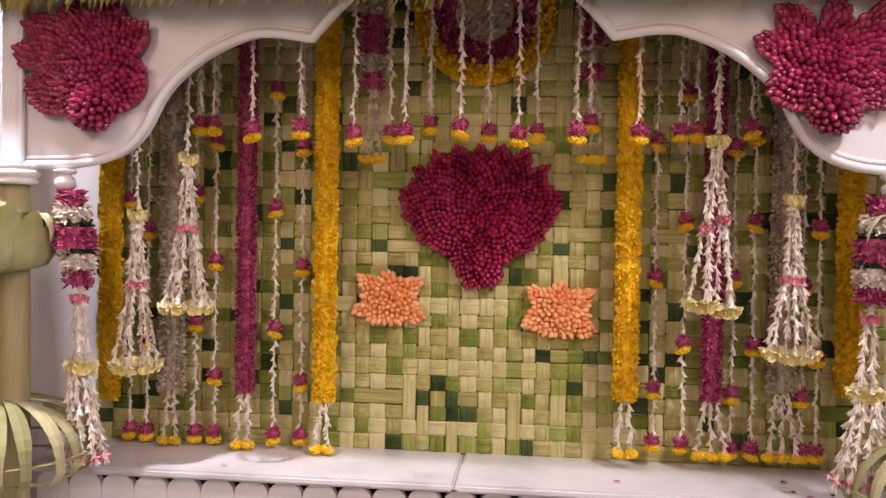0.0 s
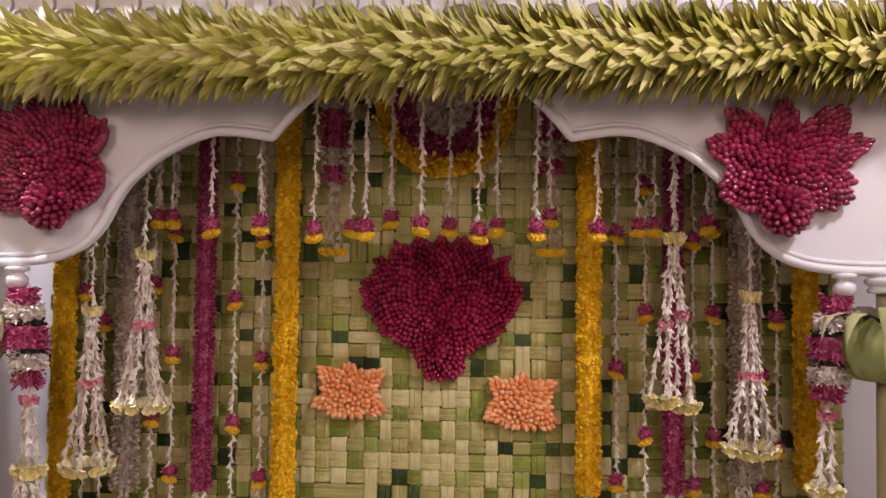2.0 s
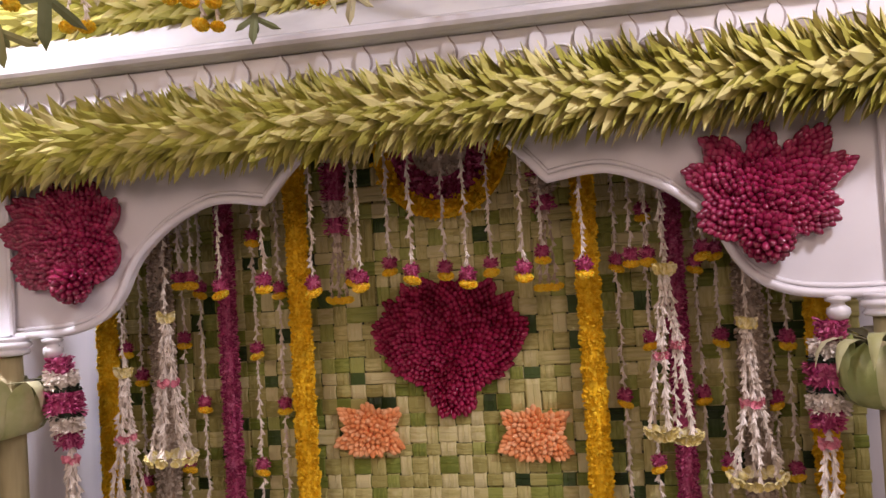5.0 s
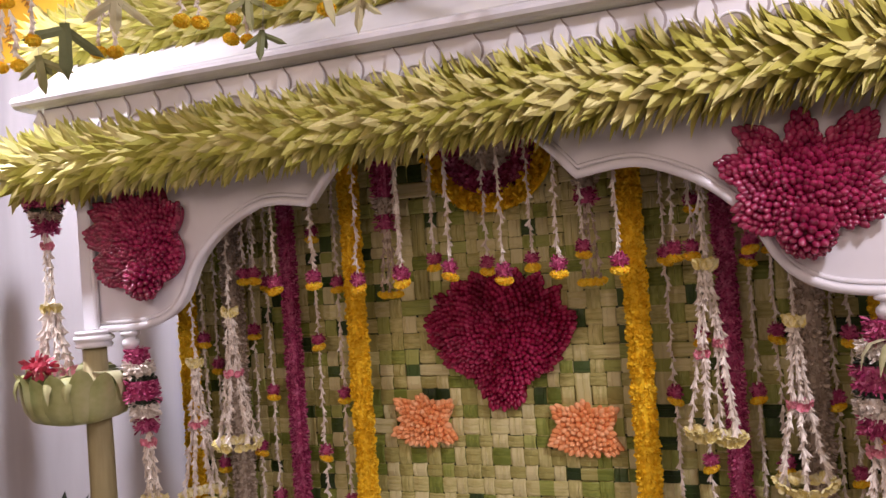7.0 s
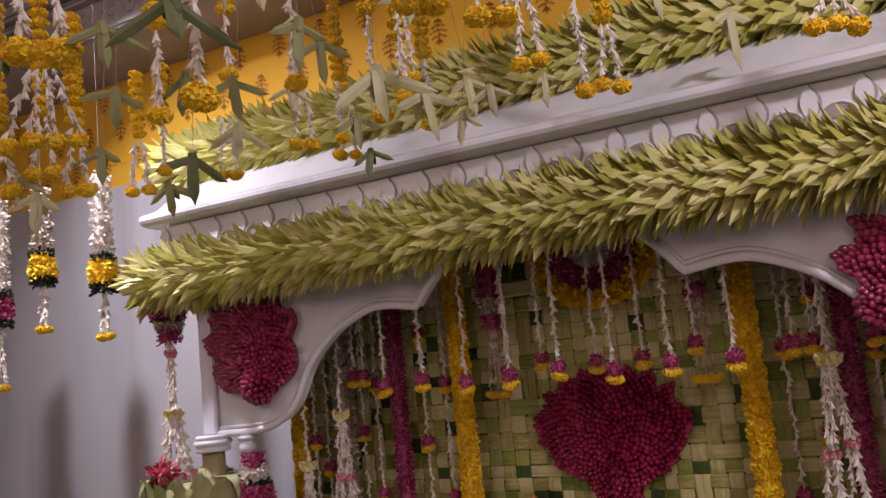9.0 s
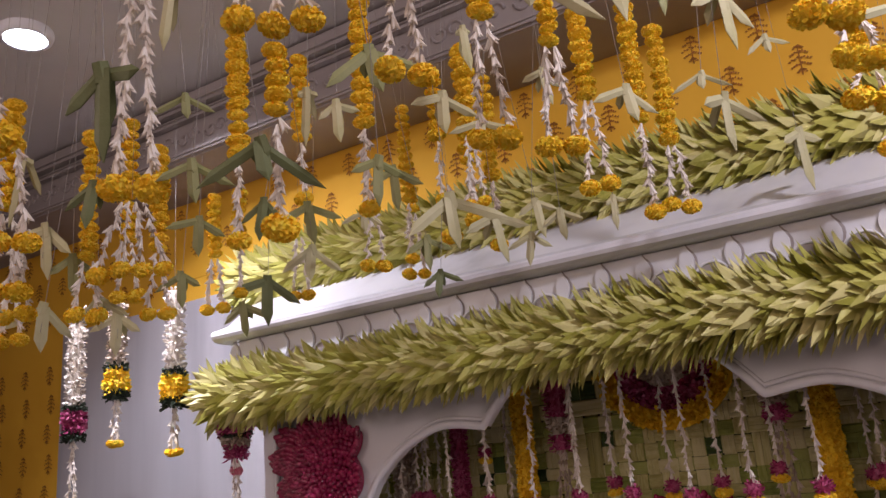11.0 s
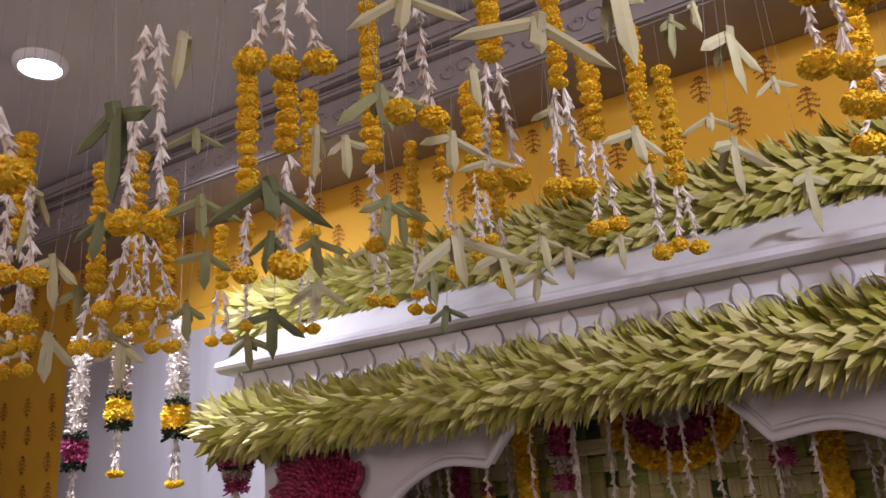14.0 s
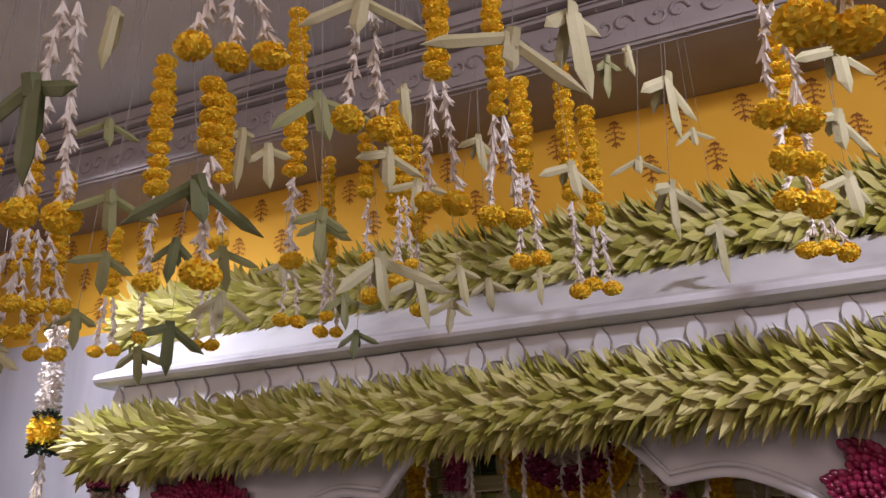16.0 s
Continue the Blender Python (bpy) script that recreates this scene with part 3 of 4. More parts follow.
def bud_mound(label, m, outline, centre, spacing, size, dome, material, rest, stretch=1.15, seed=0, limit=300, bulb=None):
    """Buds packed shoulder to shoulder inside an outline, all leaning away from the centre; bulb (x, z, radius) stands proud."""
    r = random.Random(seed)
    ob = thing("bud_lotus", label, "flower decoration", m)
    n = len(outline)

    def edge(x, z):
        inside, best = False, 9.0
        for k in range(n):
            (ax, az), (bx, bz) = outline[k], outline[(k + 1) % n]
            if (az > z) != (bz > z) and x < ax + (z - az) * (bx - ax) / (bz - az):
                inside = not inside
            u = ((x - ax) * (bx - ax) + (z - az) * (bz - az)) / ((bx - ax) ** 2 + (bz - az) ** 2)
            u = min(1, max(0, u))
            best = min(best, math.hypot(x - ax - u * (bx - ax), z - az - u * (bz - az)))
        return best if inside else -best

    def in_bulb(x, z):
        return bulb is not None and math.hypot(x - bulb[0], z - bulb[1]) < bulb[2]

    def height(x, z):
        h = dome * min(1.0, max(0.02, edge(x, z)) / (2.2 * dome)) ** 0.55
        if in_bulb(x, z):
            h = max(h, 0.022 + bulb[2] * 0.95 * math.sqrt(1 - (math.hypot(x - bulb[0], z - bulb[1]) / bulb[2]) ** 2))
        return h

    reach = max(math.hypot(x - centre[0], z - centre[1]) for x, z in outline)
    pods = []
    for k in range(int((reach / (0.526 * spacing)) ** 2) + 1):
        q, a = 0.526 * spacing * math.sqrt(k + 0.3), k * 2.39996
        x = centre[0] + q * math.cos(a) + r.uniform(-0.16, 0.16) * spacing
        z = centre[1] + q * math.sin(a) + r.uniform(-0.16, 0.16) * spacing
        if edge(x, z) > 0.002 and not in_bulb(x, z):
            pods.append((x, z, a, q / reach))
    if bulb:
        count = int(3.4 * (bulb[2] / spacing) ** 2 * 1.5)
        for k in range(count):
            q, a = bulb[2] * 0.99 * math.sin(0.5 * math.pi * math.sqrt((k + 0.5) / count)), k * 2.39996
            pods.append((bulb[0] + q * math.cos(a), bulb[1] + q * math.sin(a), a, q / bulb[2]))
    r.shuffle(pods)
    pm = Mesh().add(PODT).data("bud", material, True)
    joined = Mesh()
    for k, (x, z, a, u) in enumerate(pods):
        tilt = 0.2 + 0.55 * u + (0.9 if edge(x, z) < spacing and not in_bulb(x, z) else 0)
        out = (tilt * math.cos(a) + r.uniform(-0.15, 0.15), -1.0, tilt * math.sin(a) + r.uniform(-0.15, 0.15))
        s = size * r.uniform(0.86, 1.14)
        mm = Matrix.Translation((x, -height(x, z), z)) @ turn_to(out) @ Matrix.Diagonal((s, s, s * stretch, 1))
        if k < limit:
            part("bud", pm, material, ob).matrix_local = mm
        else:
            joined.add(PODT, mm)
    if len(pods) > limit:
        part("bud_mass", joined, rest, ob, "", True)["kind"] = "stuff"
    v, f = [(centre[0], -dome * 0.9, centre[1])], []
    rings = (0.25, 0.5, 0.7, 0.85, 0.94)
    for q in rings:
        for x, z in outline:
            px, pz = centre[0] + (x - centre[0]) * q, centre[1] + (z - centre[1]) * q
            v.append((px, 0.006 - 0.92 * height(px, pz) if not in_bulb(px, pz) else -0.01, pz))
    v += [(centre[0] + (x - centre[0]) * 0.96, 0.001, centre[1] + (z - centre[1]) * 0.96) for x, z in outline]
    for k in range(n):
        c = (k + 1) % n
        f.append((0, 1 + k, 1 + c))
        for w in range(0, n * len(rings), n):
            f.append((1 + w + k, 1 + w + n + k, 1 + w + n + c, 1 + w + c))
    core = Mesh().add(tpl(v, f))
    if bulb:
        core.add(PODT, Matrix.Translation((bulb[0], -0.015, bulb[1])) @ turn_to((0, -1, 0)) @ Matrix.Diagonal((bulb[2] * 0.86, bulb[2] * 0.86, bulb[2] * 0.66, 1)))
    part("foam_core", core, rest, ob)
    return ob


SEVEN = ((90, 0.153, 21), (46, 0.184, 23), (19, 0.186, 21), (-24, 0.150, 38), (134, 0.179, 23), (161, 0.181, 21), (204, 0.150, 38))
LOTUS = "domed lotus of shiny crimson buds fixed on the white arch panel"
bud_mound(LOTUS, pose(0.820, 1.897, 1.438), lotus_outline(SEVEN, (0.008, 0.056), 0.098), (0.008, 0.045), 0.0136, 0.0092, 0.054, POD, PODJ, 1.15, 1, 300, (0.0, -0.033, 0.050))
TILTED = ((108, 0.166, 21), (142, 0.195, 23), (165, 0.194, 21), (206, 0.159, 38), (66, 0.181, 23), (35, 0.175, 21), (-20, 0.147, 38))
bud_mound(LOTUS, pose(-0.806, 1.897, 1.438), lotus_outline(TILTED, (-0.019, 0.056), 0.120), (-0.019, 0.045), 0.0136, 0.0092, 0.056, POD, PODJ, 1.15, 2, 300, (0.0, -0.033, 0.050))


HALF = [(0.0, 0.288), (-0.030, 0.266), (-0.058, 0.289), (-0.084, 0.252), (-0.124, 0.272), (-0.136, 0.222), (-0.180, 0.231), (-0.178, 0.175), (-0.219, 0.160),
        (-0.210, 0.110), (-0.186, 0.066), (-0.150, 0.020), (-0.105, -0.008), (-0.068, -0.022), (-0.062, -0.060), (-0.034, -0.090)]
BIG = HALF + [(0.0, -0.097)] + [(-x, z) for x, z in HALF[:0:-1]]
bud_mound("large domed lotus of wine-red buds on the woven screen", pose(0.064, 2.236, 1.082), BIG, (0.0, 0.06), 0.0140, 0.0085, 0.036, PODD, PODDJ, 1.15, 3)
STAR = [(-0.005, 0.088), (-0.022, 0.068), (-0.050, 0.066), (-0.080, 0.076), (-0.086, 0.040), (-0.072, 0.012), (-0.100, -0.022), (-0.098, -0.042), (-0.060, -0.046), (-0.030, -0.060), (0.0, -0.062), (0.035, -0.054), (0.062, -0.060), (0.090, -0.052), (0.094, -0.034), (0.068, 0.004), (0.084, 0.030), (0.088, 0.068), (0.050, 0.066), (0.018, 0.066)]
bud_mound("small lotus of orange buds on the woven screen", pose(-0.174, 2.236, 0.948), STAR, (0.0, 0.0), 0.0138, 0.0086, 0.022, ORANGE, ORANGE, 1.25, 4)
bud_mound("small lotus of orange buds on the woven screen", pose(0.278, 2.236, 0.926), STAR, (0.0, 0.0), 0.0138, 0.0086, 0.022, ORANGE, ORANGE, 1.25, 5)

# ---- half-round flower disc high on the screen ----
disc = thing("flower_disc", "round disc of marigold, wine petals and jasmine on the screen", "flower decoration", pose(0.068, 2.215, 1.705))
for nm, r0, r1, mt, cnt, sz in (("marigold_ring", 0.135, 0.185, MARIW, 900, 0.02), ("petal_ring", 0.075, 0.135, PINK, 700, 0.018), ("jasmine_centre", 0.0, 0.075, GREYJ, 300, 0.016)):
    ms = Mesh()
    r = random.Random(int(r1 * 1000))
    for k in range(cnt):
        a, q = r.uniform(0, 2 * math.pi), math.sqrt(r.uniform(r0 ** 2, r1 ** 2))
        z = q * math.sin(a)
        if z > 0.12:
            continue
        ms.add(PETAL, Matrix.Translation((q * math.cos(a), -r.uniform(0, 0.012), z)) @ turn_to((r.uniform(-1, 1), -1.1, r.uniform(-1, 1)), spin=r.uniform(0, 6)) @ Matrix.Diagonal((sz * 0.8, sz, sz, 1)))
    back = [(r1 * math.cos(a), -0.003, min(0.12, r1 * math.sin(a))) for a in np.linspace(0, 2 * math.pi, 40, endpoint=False)]
    ms.add(tpl(back + [(p[0], 0.015, p[2]) for p in back], [tuple(range(40))[::-1]] + [(i, (i + 1) % 40, 40 + (i + 1) % 40, 40 + i) for i in range(40)]), Matrix.Translation((0, -0.004 * (2 - (r0 > 0.1) - (r0 > 0.05)), 0)))
    part(nm, ms, mt, disc)


# ---- garlands in the niche ----
def pillar(x, z0, y, half_w, material, name, label, size=0.0105, narrow=0.95, per=7500, tails=True, ztop=1.84, seed=0, tail_z=0.56, balls=2):
    ob = thing(name, label, "garland", group="hanging ropes in the niche")
    ms = Mesh()
    rope(ms, x, y, z0, ztop, half_w, 0.022, per, size, narrow, seed, 0.35, 1.3 if material is MARIW else 0.7)
    part("rope", ms, material, ob)
    if not tails:
        en = Mesh()
        rope(en, x, y, z0 - 0.035, z0 + 0.005, half_w * 0.85, 0.018, per, size, narrow, seed + 50, 0.35, 1.3)
        part("rope_end", en, material, ob)
    if tails:
        for k in range(balls):
            js, mg = Mesh(), Mesh()
            dx = (k - (balls - 1) / 2) * 0.032
            strand(js, (x + dx * 0.4, y, z0 + 0.005), (x + dx, y - 0.01, tail_z + 0.02), seed=seed + k)
            ball(mg, (x + dx, y - 0.012, tail_z + 0.004), 0.0185, seed + k, 0.8)
            part("jasmine_tail", js, JAS, ob)
            part("marigold_tip", mg, MARI, ob)
    return ob


LM, LP, LG = "dense golden marigold garland hanging with jasmine tails", "dense magenta petal garland hanging with jasmine tails", "faded white jasmine rope hanging with marigold tips"
pillar(-0.333, 0.69, 2.165, 0.0285, MARIW, "marigold_garland", LM, seed=1)
pillar(0.44, 0.722, 2.165, 0.0285, MARIW, "marigold_garland", LM, seed=2, tail_z=0.585)
pillar(-0.94, 0.70, 2.20, 0.029, MARIW, "marigold_garland", LM, seed=3, tails=False)
pillar(0.985, 0.78, 2.20, 0.029, MARIW, "marigold_garland", LM, seed=4, tails=False)
pillar(-0.55, 0.70, 2.175, 0.021, PINK, "petal_garland", LP, 0.0115, 0.5, 6500, seed=5)
pillar(0.652, 0.725, 2.175, 0.021, PINK, "petal_garland", LP, 0.0115, 0.5, 6500, seed=6, tail_z=0.585, balls=3)
pillar(-0.757, 0.70, 2.185, 0.032, GREYJ, "jasmine_rope", LG, 0.0135, 0.75, 3600, seed=7)
pillar(0.825, 0.75, 2.185, 0.032, GREYJ, "jasmine_rope", LG, 0.0135, 0.75, 3600, seed=8, tail_z=0.585, balls=3)


def pendant(pink, gold, x, y, z, s=1.0, seed=0):
    """A magenta pompom with a marigold cap below; z is the lowest point."""
    tuft(pink, (x, y, z + 0.036 * s), 0.021 * s, 0.021 * s, 120, 0.0105 * s, seed)
    ball(gold, (x, y, z + 0.013 * s), 0.023 * s, seed, 0.62)


def string(x, y, ztop, drops, label, s=1.0, seed=0, group=""):
    """A jasmine string with pompoms at the heights in drops; the last one ends it."""
    ob = thing("flower_string", label, "flower string", group=group)
    js = Mesh()
    strand(js, (x, y, ztop), (x, y, drops[-1] + 0.05), 0.0135, 0.0125, seed=seed)
    part("jasmine_strand", js, JAS, ob)
    for k, z in enumerate(drops):
        pk, gd = Mesh(), Mesh()
        pendant(pk, gd, x, y, z, s, seed + k)
        p = part("pompom", pk, PINK, ob, "magenta petal pompom")
        part("marigold_cap", gd, MARI, p, "yellow marigold cap")
    return ob


SHORT = "short jasmine string ending in a magenta and yellow pompom"
LONG = "long jasmine string with several magenta and yellow pompoms"
for k, (x, z) in enumerate([(-0.466, 1.337), (-0.349, 1.345), (-0.22, 1.329), (-0.099, 1.336), (0.03, 1.345), (0.165, 1.329), (0.298, 1.336), (0.436, 1.336)]):
    string(x, 1.97, 1.83, [z], SHORT, 1.0, 20 + k, "front row of short strings")
for k, (x, z) in enumerate([(-0.152, 1.347), (-0.053, 1.370), (0.091, 1.352), (0.207, 1.353), (0.336, 1.376), (-0.639, 1.367), (-0.605, 1.367), (0.547, 1.354), (0.586, 1.355), (0.712, 1.362)]):
    string(x, 2.08, 1.83, [z], SHORT, 0.95, 40 + k, "second row of short strings")
for k, (x, dr) in enumerate([(-0.403, (1.325, 1.008, 0.702, 0.558)), (-0.477, (1.475, 1.162, 0.842, 0.558)), (-0.641, (1.34, 1.018, 0.709, 0.555)), (-0.695, (1.20, 0.851, 0.555)),
                             (-0.83, (1.10, 0.80, 0.555)), (-0.878, (1.18, 0.555)), (0.513, (1.345, 1.0, 0.718, 0.582)), (0.585, (1.47, 1.144, 0.835, 0.58)),
                             (0.705, (1.33, 1.002, 0.71, 0.572)), (0.755, (1.36, 1.144, 0.833, 0.572)), (0.873, (1.36, 0.985, 0.709, 0.575)), (0.911, (1.132, 0.81, 0.575))]):
    string(x, 2.195, 1.83, list(dr), LONG, 0.95, 60 + 5 * k, "long strings against the screen")


def mixed_rope(x, y, ztop, zend, seed=0):
    """Wide hanging garland between the short strings: jasmine, wine petals, jasmine, then a tail with marigolds."""
    ob = thing("mixed_garland", "hanging garland of faded jasmine and wine petals with a marigold end", "garland")
    for k, (a, b, mt, nw) in enumerate(((0.0, 0.10, GREYJ, 0.5), (0.10, 0.20, PINK, 0.35), (0.20, 0.245, GREYJ, 0.5), (0.245, 0.285, PINK, 0.35))):
        ms = Mesh()
        rope(ms, x, y, ztop - b, ztop - a, 0.032 - 0.004 * k, 0.022, 2600, 0.018, nw, seed + k)
        part(("jasmine_band", "petal_band")[k % 2], ms, mt, ob)
    for k in range(3):
        js, mg = Mesh(), Mesh()
        dx = (k - 1) * 0.022
        strand(js, (x + dx * 0.3, y, ztop - 0.28), (x + dx, y, zend + 0.02), 0.013, 0.013, seed=seed + k)
        ball(mg, (x + dx, y, zend + 0.012), 0.018, seed + k, 0.7)
        part("jasmine_tail", js, GREYJ, ob)
        part("marigold_tip", mg, MARI, ob)


mixed_rope(-0.207, 2.13, 1.78, 1.305, 90)
mixed_rope(0.343, 2.13, 1.80, 1.308, 95)


def tassel(x, y, ztop, zhang, zmid, zend, wide, strands, seed=0, lean=0.0):
    """Jasmine tassel: cream blossoms at the head, a pink collar, and a ring of cream blossoms at the end."""
    ob = thing("jasmine_tassel", "white jasmine tassel with cream blossoms and a pink collar", "tassel", group="jasmine tassels")
    st = Mesh()
    strand(st, (x + lean, y, ztop), (x + lean, y, zhang), 0.0135, 0.0125, seed=seed)
    part("jasmine_strand", st, JAS, ob)
    hd = Mesh()
    ring_of_blossoms(hd, (x + lean, y, zhang - 0.005), 0.012, 6, 0.020, seed)
    part("blossom_head", hd, CREAM, ob, "cream yellow blossoms")
    cl, en = Mesh(), Mesh()
    for k in range(strands):
        a = 2 * math.pi * (k + 0.5) / strands
        dx, dy = math.cos(a), math.sin(a)
        top = (x + lean + dx * 0.006, y + dy * 0.006, zhang - 0.012)
        mid = (x + lean * 0.35 + dx * wide * 0.30, y + dy * wide * 0.25, zmid)
        end = (x + dx * wide * 0.85, y + dy * wide * 0.6, zend + 0.01)
        js = Mesh()
        strand(js, top, mid, 0.0135, 0.0135, seed=seed + k)
        strand(js, mid, end, 0.0135, 0.0145, seed=seed + k + 9)
        part("skirt_strand", js, JAS, ob)
    ring_of_blossoms(cl, (x + lean * 0.35, y, zmid), wide * 0.33, 7, 0.014, seed + 3, 0.1)
    ring_of_blossoms(en, (x, y, zend), wide * 0.9, 12, 0.021, seed + 5, 0.5)
    part("pink_collar", cl, ROSE, ob, "pink blossom collar")
    part("blossom_ring", en, CREAM, ob, "cream yellow blossom ring")


tassel(-0.637, 2.0, 1.844, 1.308, 1.132, 0.94, 0.062, 6, 100)
tassel(-0.765, 2.0, 1.844, 1.169, 0.993, 0.795, 0.060, 6, 110)
tassel(0.586, 2.0, 1.844, 1.356, 1.152, 0.978, 0.030, 3, 120, 0.028)
tassel(0.643, 2.01, 1.844, 1.354, 1.174, 0.966, 0.027, 3, 125, -0.022)
tassel(0.787, 2.0, 1.844, 1.224, 1.04, 0.873, 0.060, 6, 130)


def finial_garland(x, y, ztop, zend, seed=0, sx=1):
    """White knob under the arch with a banded garland and a jasmine tail."""
    kn = tagged(part("hanging_knob", Mesh().add(lathe([(0.006, -0.052), (0.018, -0.048), (0.024, -0.036), (0.023, -0.026), (0.014, -0.018), (0.014, -0.014), (0.025, -0.010), (0.026, -0.003), (0.014, 0.0)], 20), Matrix.Translation((x, y, ztop))), WHITE, None, "", True), "white turned wooden knob hanging under the arch", "knob", "knobs under the arch")
    ob = thing("banded_garland", "banded garland of magenta petals and jasmine with cream blossoms", "garland", group="garlands on the arch knobs")
    z = ztop - 0.05
    part("hook", Mesh().add(tube([(x - 0.018, y, z + 0.03), (x - 0.016, y, z + 0.005), (x, y, z - 0.012), (x + 0.016, y, z + 0.005), (x + 0.018, y, z + 0.03)], 0.0015, 5)), WIRE, ob)
    gx = x + sx * 0.018
    for k, (h, w, mt, nw, nm) in enumerate(((0.04, 0.022, PINK, 0.35, "petal_band"), (0.035, 0.032, JAS, 0.45, "jasmine_band"), (0.012, 0.036, DKGREEN, 0.5, "leaf_band"), (0.05, 0.044, PINK, 0.35, "petal_band"),
                                            (0.012, 0.036, DKGREEN, 0.5, "leaf_band"), (0.04, 0.032, JAS, 0.45, "jasmine_band"), (0.035, 0.024, PINK, 0.35, "petal_band"))):
        ms = Mesh()
        rope(ms, gx + sx * 0.003 * k, y, z - h, z, w, w * 0.9, 6000 if mt is not DKGREEN else 4000, 0.018, nw, seed + k)
        part(nm, ms, mt, ob)
        z -= h
    gx += sx * 0.02
    zc = z - 0.03
    cl, cr = Mesh(), Mesh()
    zy = zc - 0.16
    for k in range(4):
        a = 2 * math.pi * k / 4 + 0.4
        js = Mesh()
        strand(js, (gx, y, z), (gx + 0.004 * math.cos(a), y + 0.004 * math.sin(a), zc), 0.013, 0.012, seed=seed + k)
        strand(js, (gx + 0.008 * math.cos(a), y + 0.008 * math.sin(a), zc), (gx + sx * 0.006 + 0.018 * math.cos(a), y + 0.018 * math.sin(a), zy), 0.013, 0.0145, seed=seed + k)
        part("jasmine_strand", js, JAS, ob)
    for k in range(9):
        a = 2 * math.pi * k / 9
        e = (gx + sx * 0.02 + 0.045 * math.cos(a), y + 0.03 * math.sin(a), zend + 0.02)
        js, tp = Mesh(), Mesh()
        strand(js, (gx + 0.02 * math.cos(a), y + 0.02 * math.sin(a), zy - 0.01), e, 0.013, 0.0155, seed=seed + k)
        part("tail_strand", js, JAS, ob)
        tp.add(BLOSSOM, Matrix.Translation(e) @ turn_to((math.cos(a), math.sin(a), -0.8)) @ Matrix.Diagonal((0.017, 0.017, 0.02, 1)))
        part("pink_tip", tp, ROSE, ob)
    ring_of_blossoms(cl, (gx, y, zc), 0.014, 6, 0.015, seed)
    ring_of_blossoms(cr, (gx + sx * 0.006, y, zy), 0.026, 9, 0.022, seed, 0.4)
    part("pink_collar", cl, ROSE, ob)
    part("blossom_ring", cr, CREAM, ob, "cream yellow blossoms")


finial_garland(-0.893, 1.90, 1.268, 0.575, 140, 1)
finial_garland(0.955, 1.90, 1.272, 0.60, 160, -1)



# ---- thick leaf garlands ----
def leaf_tpl():
    """A folded palm-leaf spike along +z, length 1, creased down the middle."""
    v = [(0, 0, 0), (0.13, 0.045, 0.14), (-0.13, 0.045, 0.14), (0.225, 0.075, 0.36), (-0.225, 0.075, 0.36), (0, 0.0, 0.36), (0.10, 0.03, 0.74), (-0.10, 0.03, 0.74), (0, -0.015, 0.74), (0, -0.03, 1.0)]
    f = [(0, 1, 5), (0, 5, 2), (1, 3, 5), (5, 4, 2), (3, 6, 8, 5), (5, 8, 7, 4), (6, 9, 8), (8, 9, 7)]
    return tpl(v, f)


SPIKE = leaf_tpl()


def leaf_garland(x0, x1, y, z, core, length, label, seed, step=0.017, ring=15, limit=300, back=2.4):
    r = random.Random(seed)
    ob = thing("leaf_garland", label, "leaf garland", pose(0, y, z))
    part("core", Mesh().add(tube([(x0 + 0.03, 0, 0), ((x0 + x1) / 2, 0, 0), (x1 - 0.03, 0, 0)], core * 0.9, 12)), GREEN, ob)
    me = Mesh().add(SPIKE).data("leaf", LEAF)
    rest = Mesh()
    spots = []
    for k in range(int((x1 - x0) / step)):
        for j in range(ring):
            a = -back + 2 * back * (j + r.random()) / ring
            spots.append((x0 + (k + r.random()) * step, a))
    near = sorted(range(len(spots)), key=lambda i: abs(spots[i][0] - 0.1) + 0.25 * abs(spots[i][1]))
    chosen = set(near[:limit])
    for i, (x, a) in enumerate(spots):
        rad = Vector((0, -math.cos(a), math.sin(a)))
        out = 0.42 + 0.36 * abs(math.sin(a)) + r.uniform(-0.08, 0.16)
        d = (rad * out + Vector((-0.85 + 0.35 * abs(math.sin(a)), 0, 0)) + Vector((r.uniform(-1, 1), r.uniform(-1, 1), r.uniform(-1, 1))) * 0.13).normalized()
        s = length * r.uniform(0.78, 1.2)
        zx = d
        yx = -(rad - d * rad.dot(d)).normalized()
        xx = yx.cross(zx)
        rot = Matrix((xx, yx, zx)).transposed().to_4x4()
        m = Matrix.Translation(Vector((x, 0, 0)) + rad * core * r.uniform(0.75, 1.1)) @ rot @ Matrix.Rotation(r.uniform(-0.5, 0.5), 4, "Z") @ Matrix.Diagonal((s * r.uniform(0.92, 1.2), s, s, 1))
        if i in chosen:
            b = part("leaf", me, LEAF, ob)
            b.matrix_local = m
        else:
            rest.add(SPIKE, m)
    b = part("leaf_mass", rest, LEAFJ, ob)
    b["kind"] = "stuff"


leaf_garland(-1.17, 1.27, 1.822, 1.735, 0.040, 0.083, "thick garland of folded yellow-green palm-leaf spikes along the canopy", 5)
leaf_garland(-1.25, 1.45, 2.06, 2.14, 0.055, 0.095, "thick garland of folded pale palm-leaf spikes above the cornice", 6, limit=150)


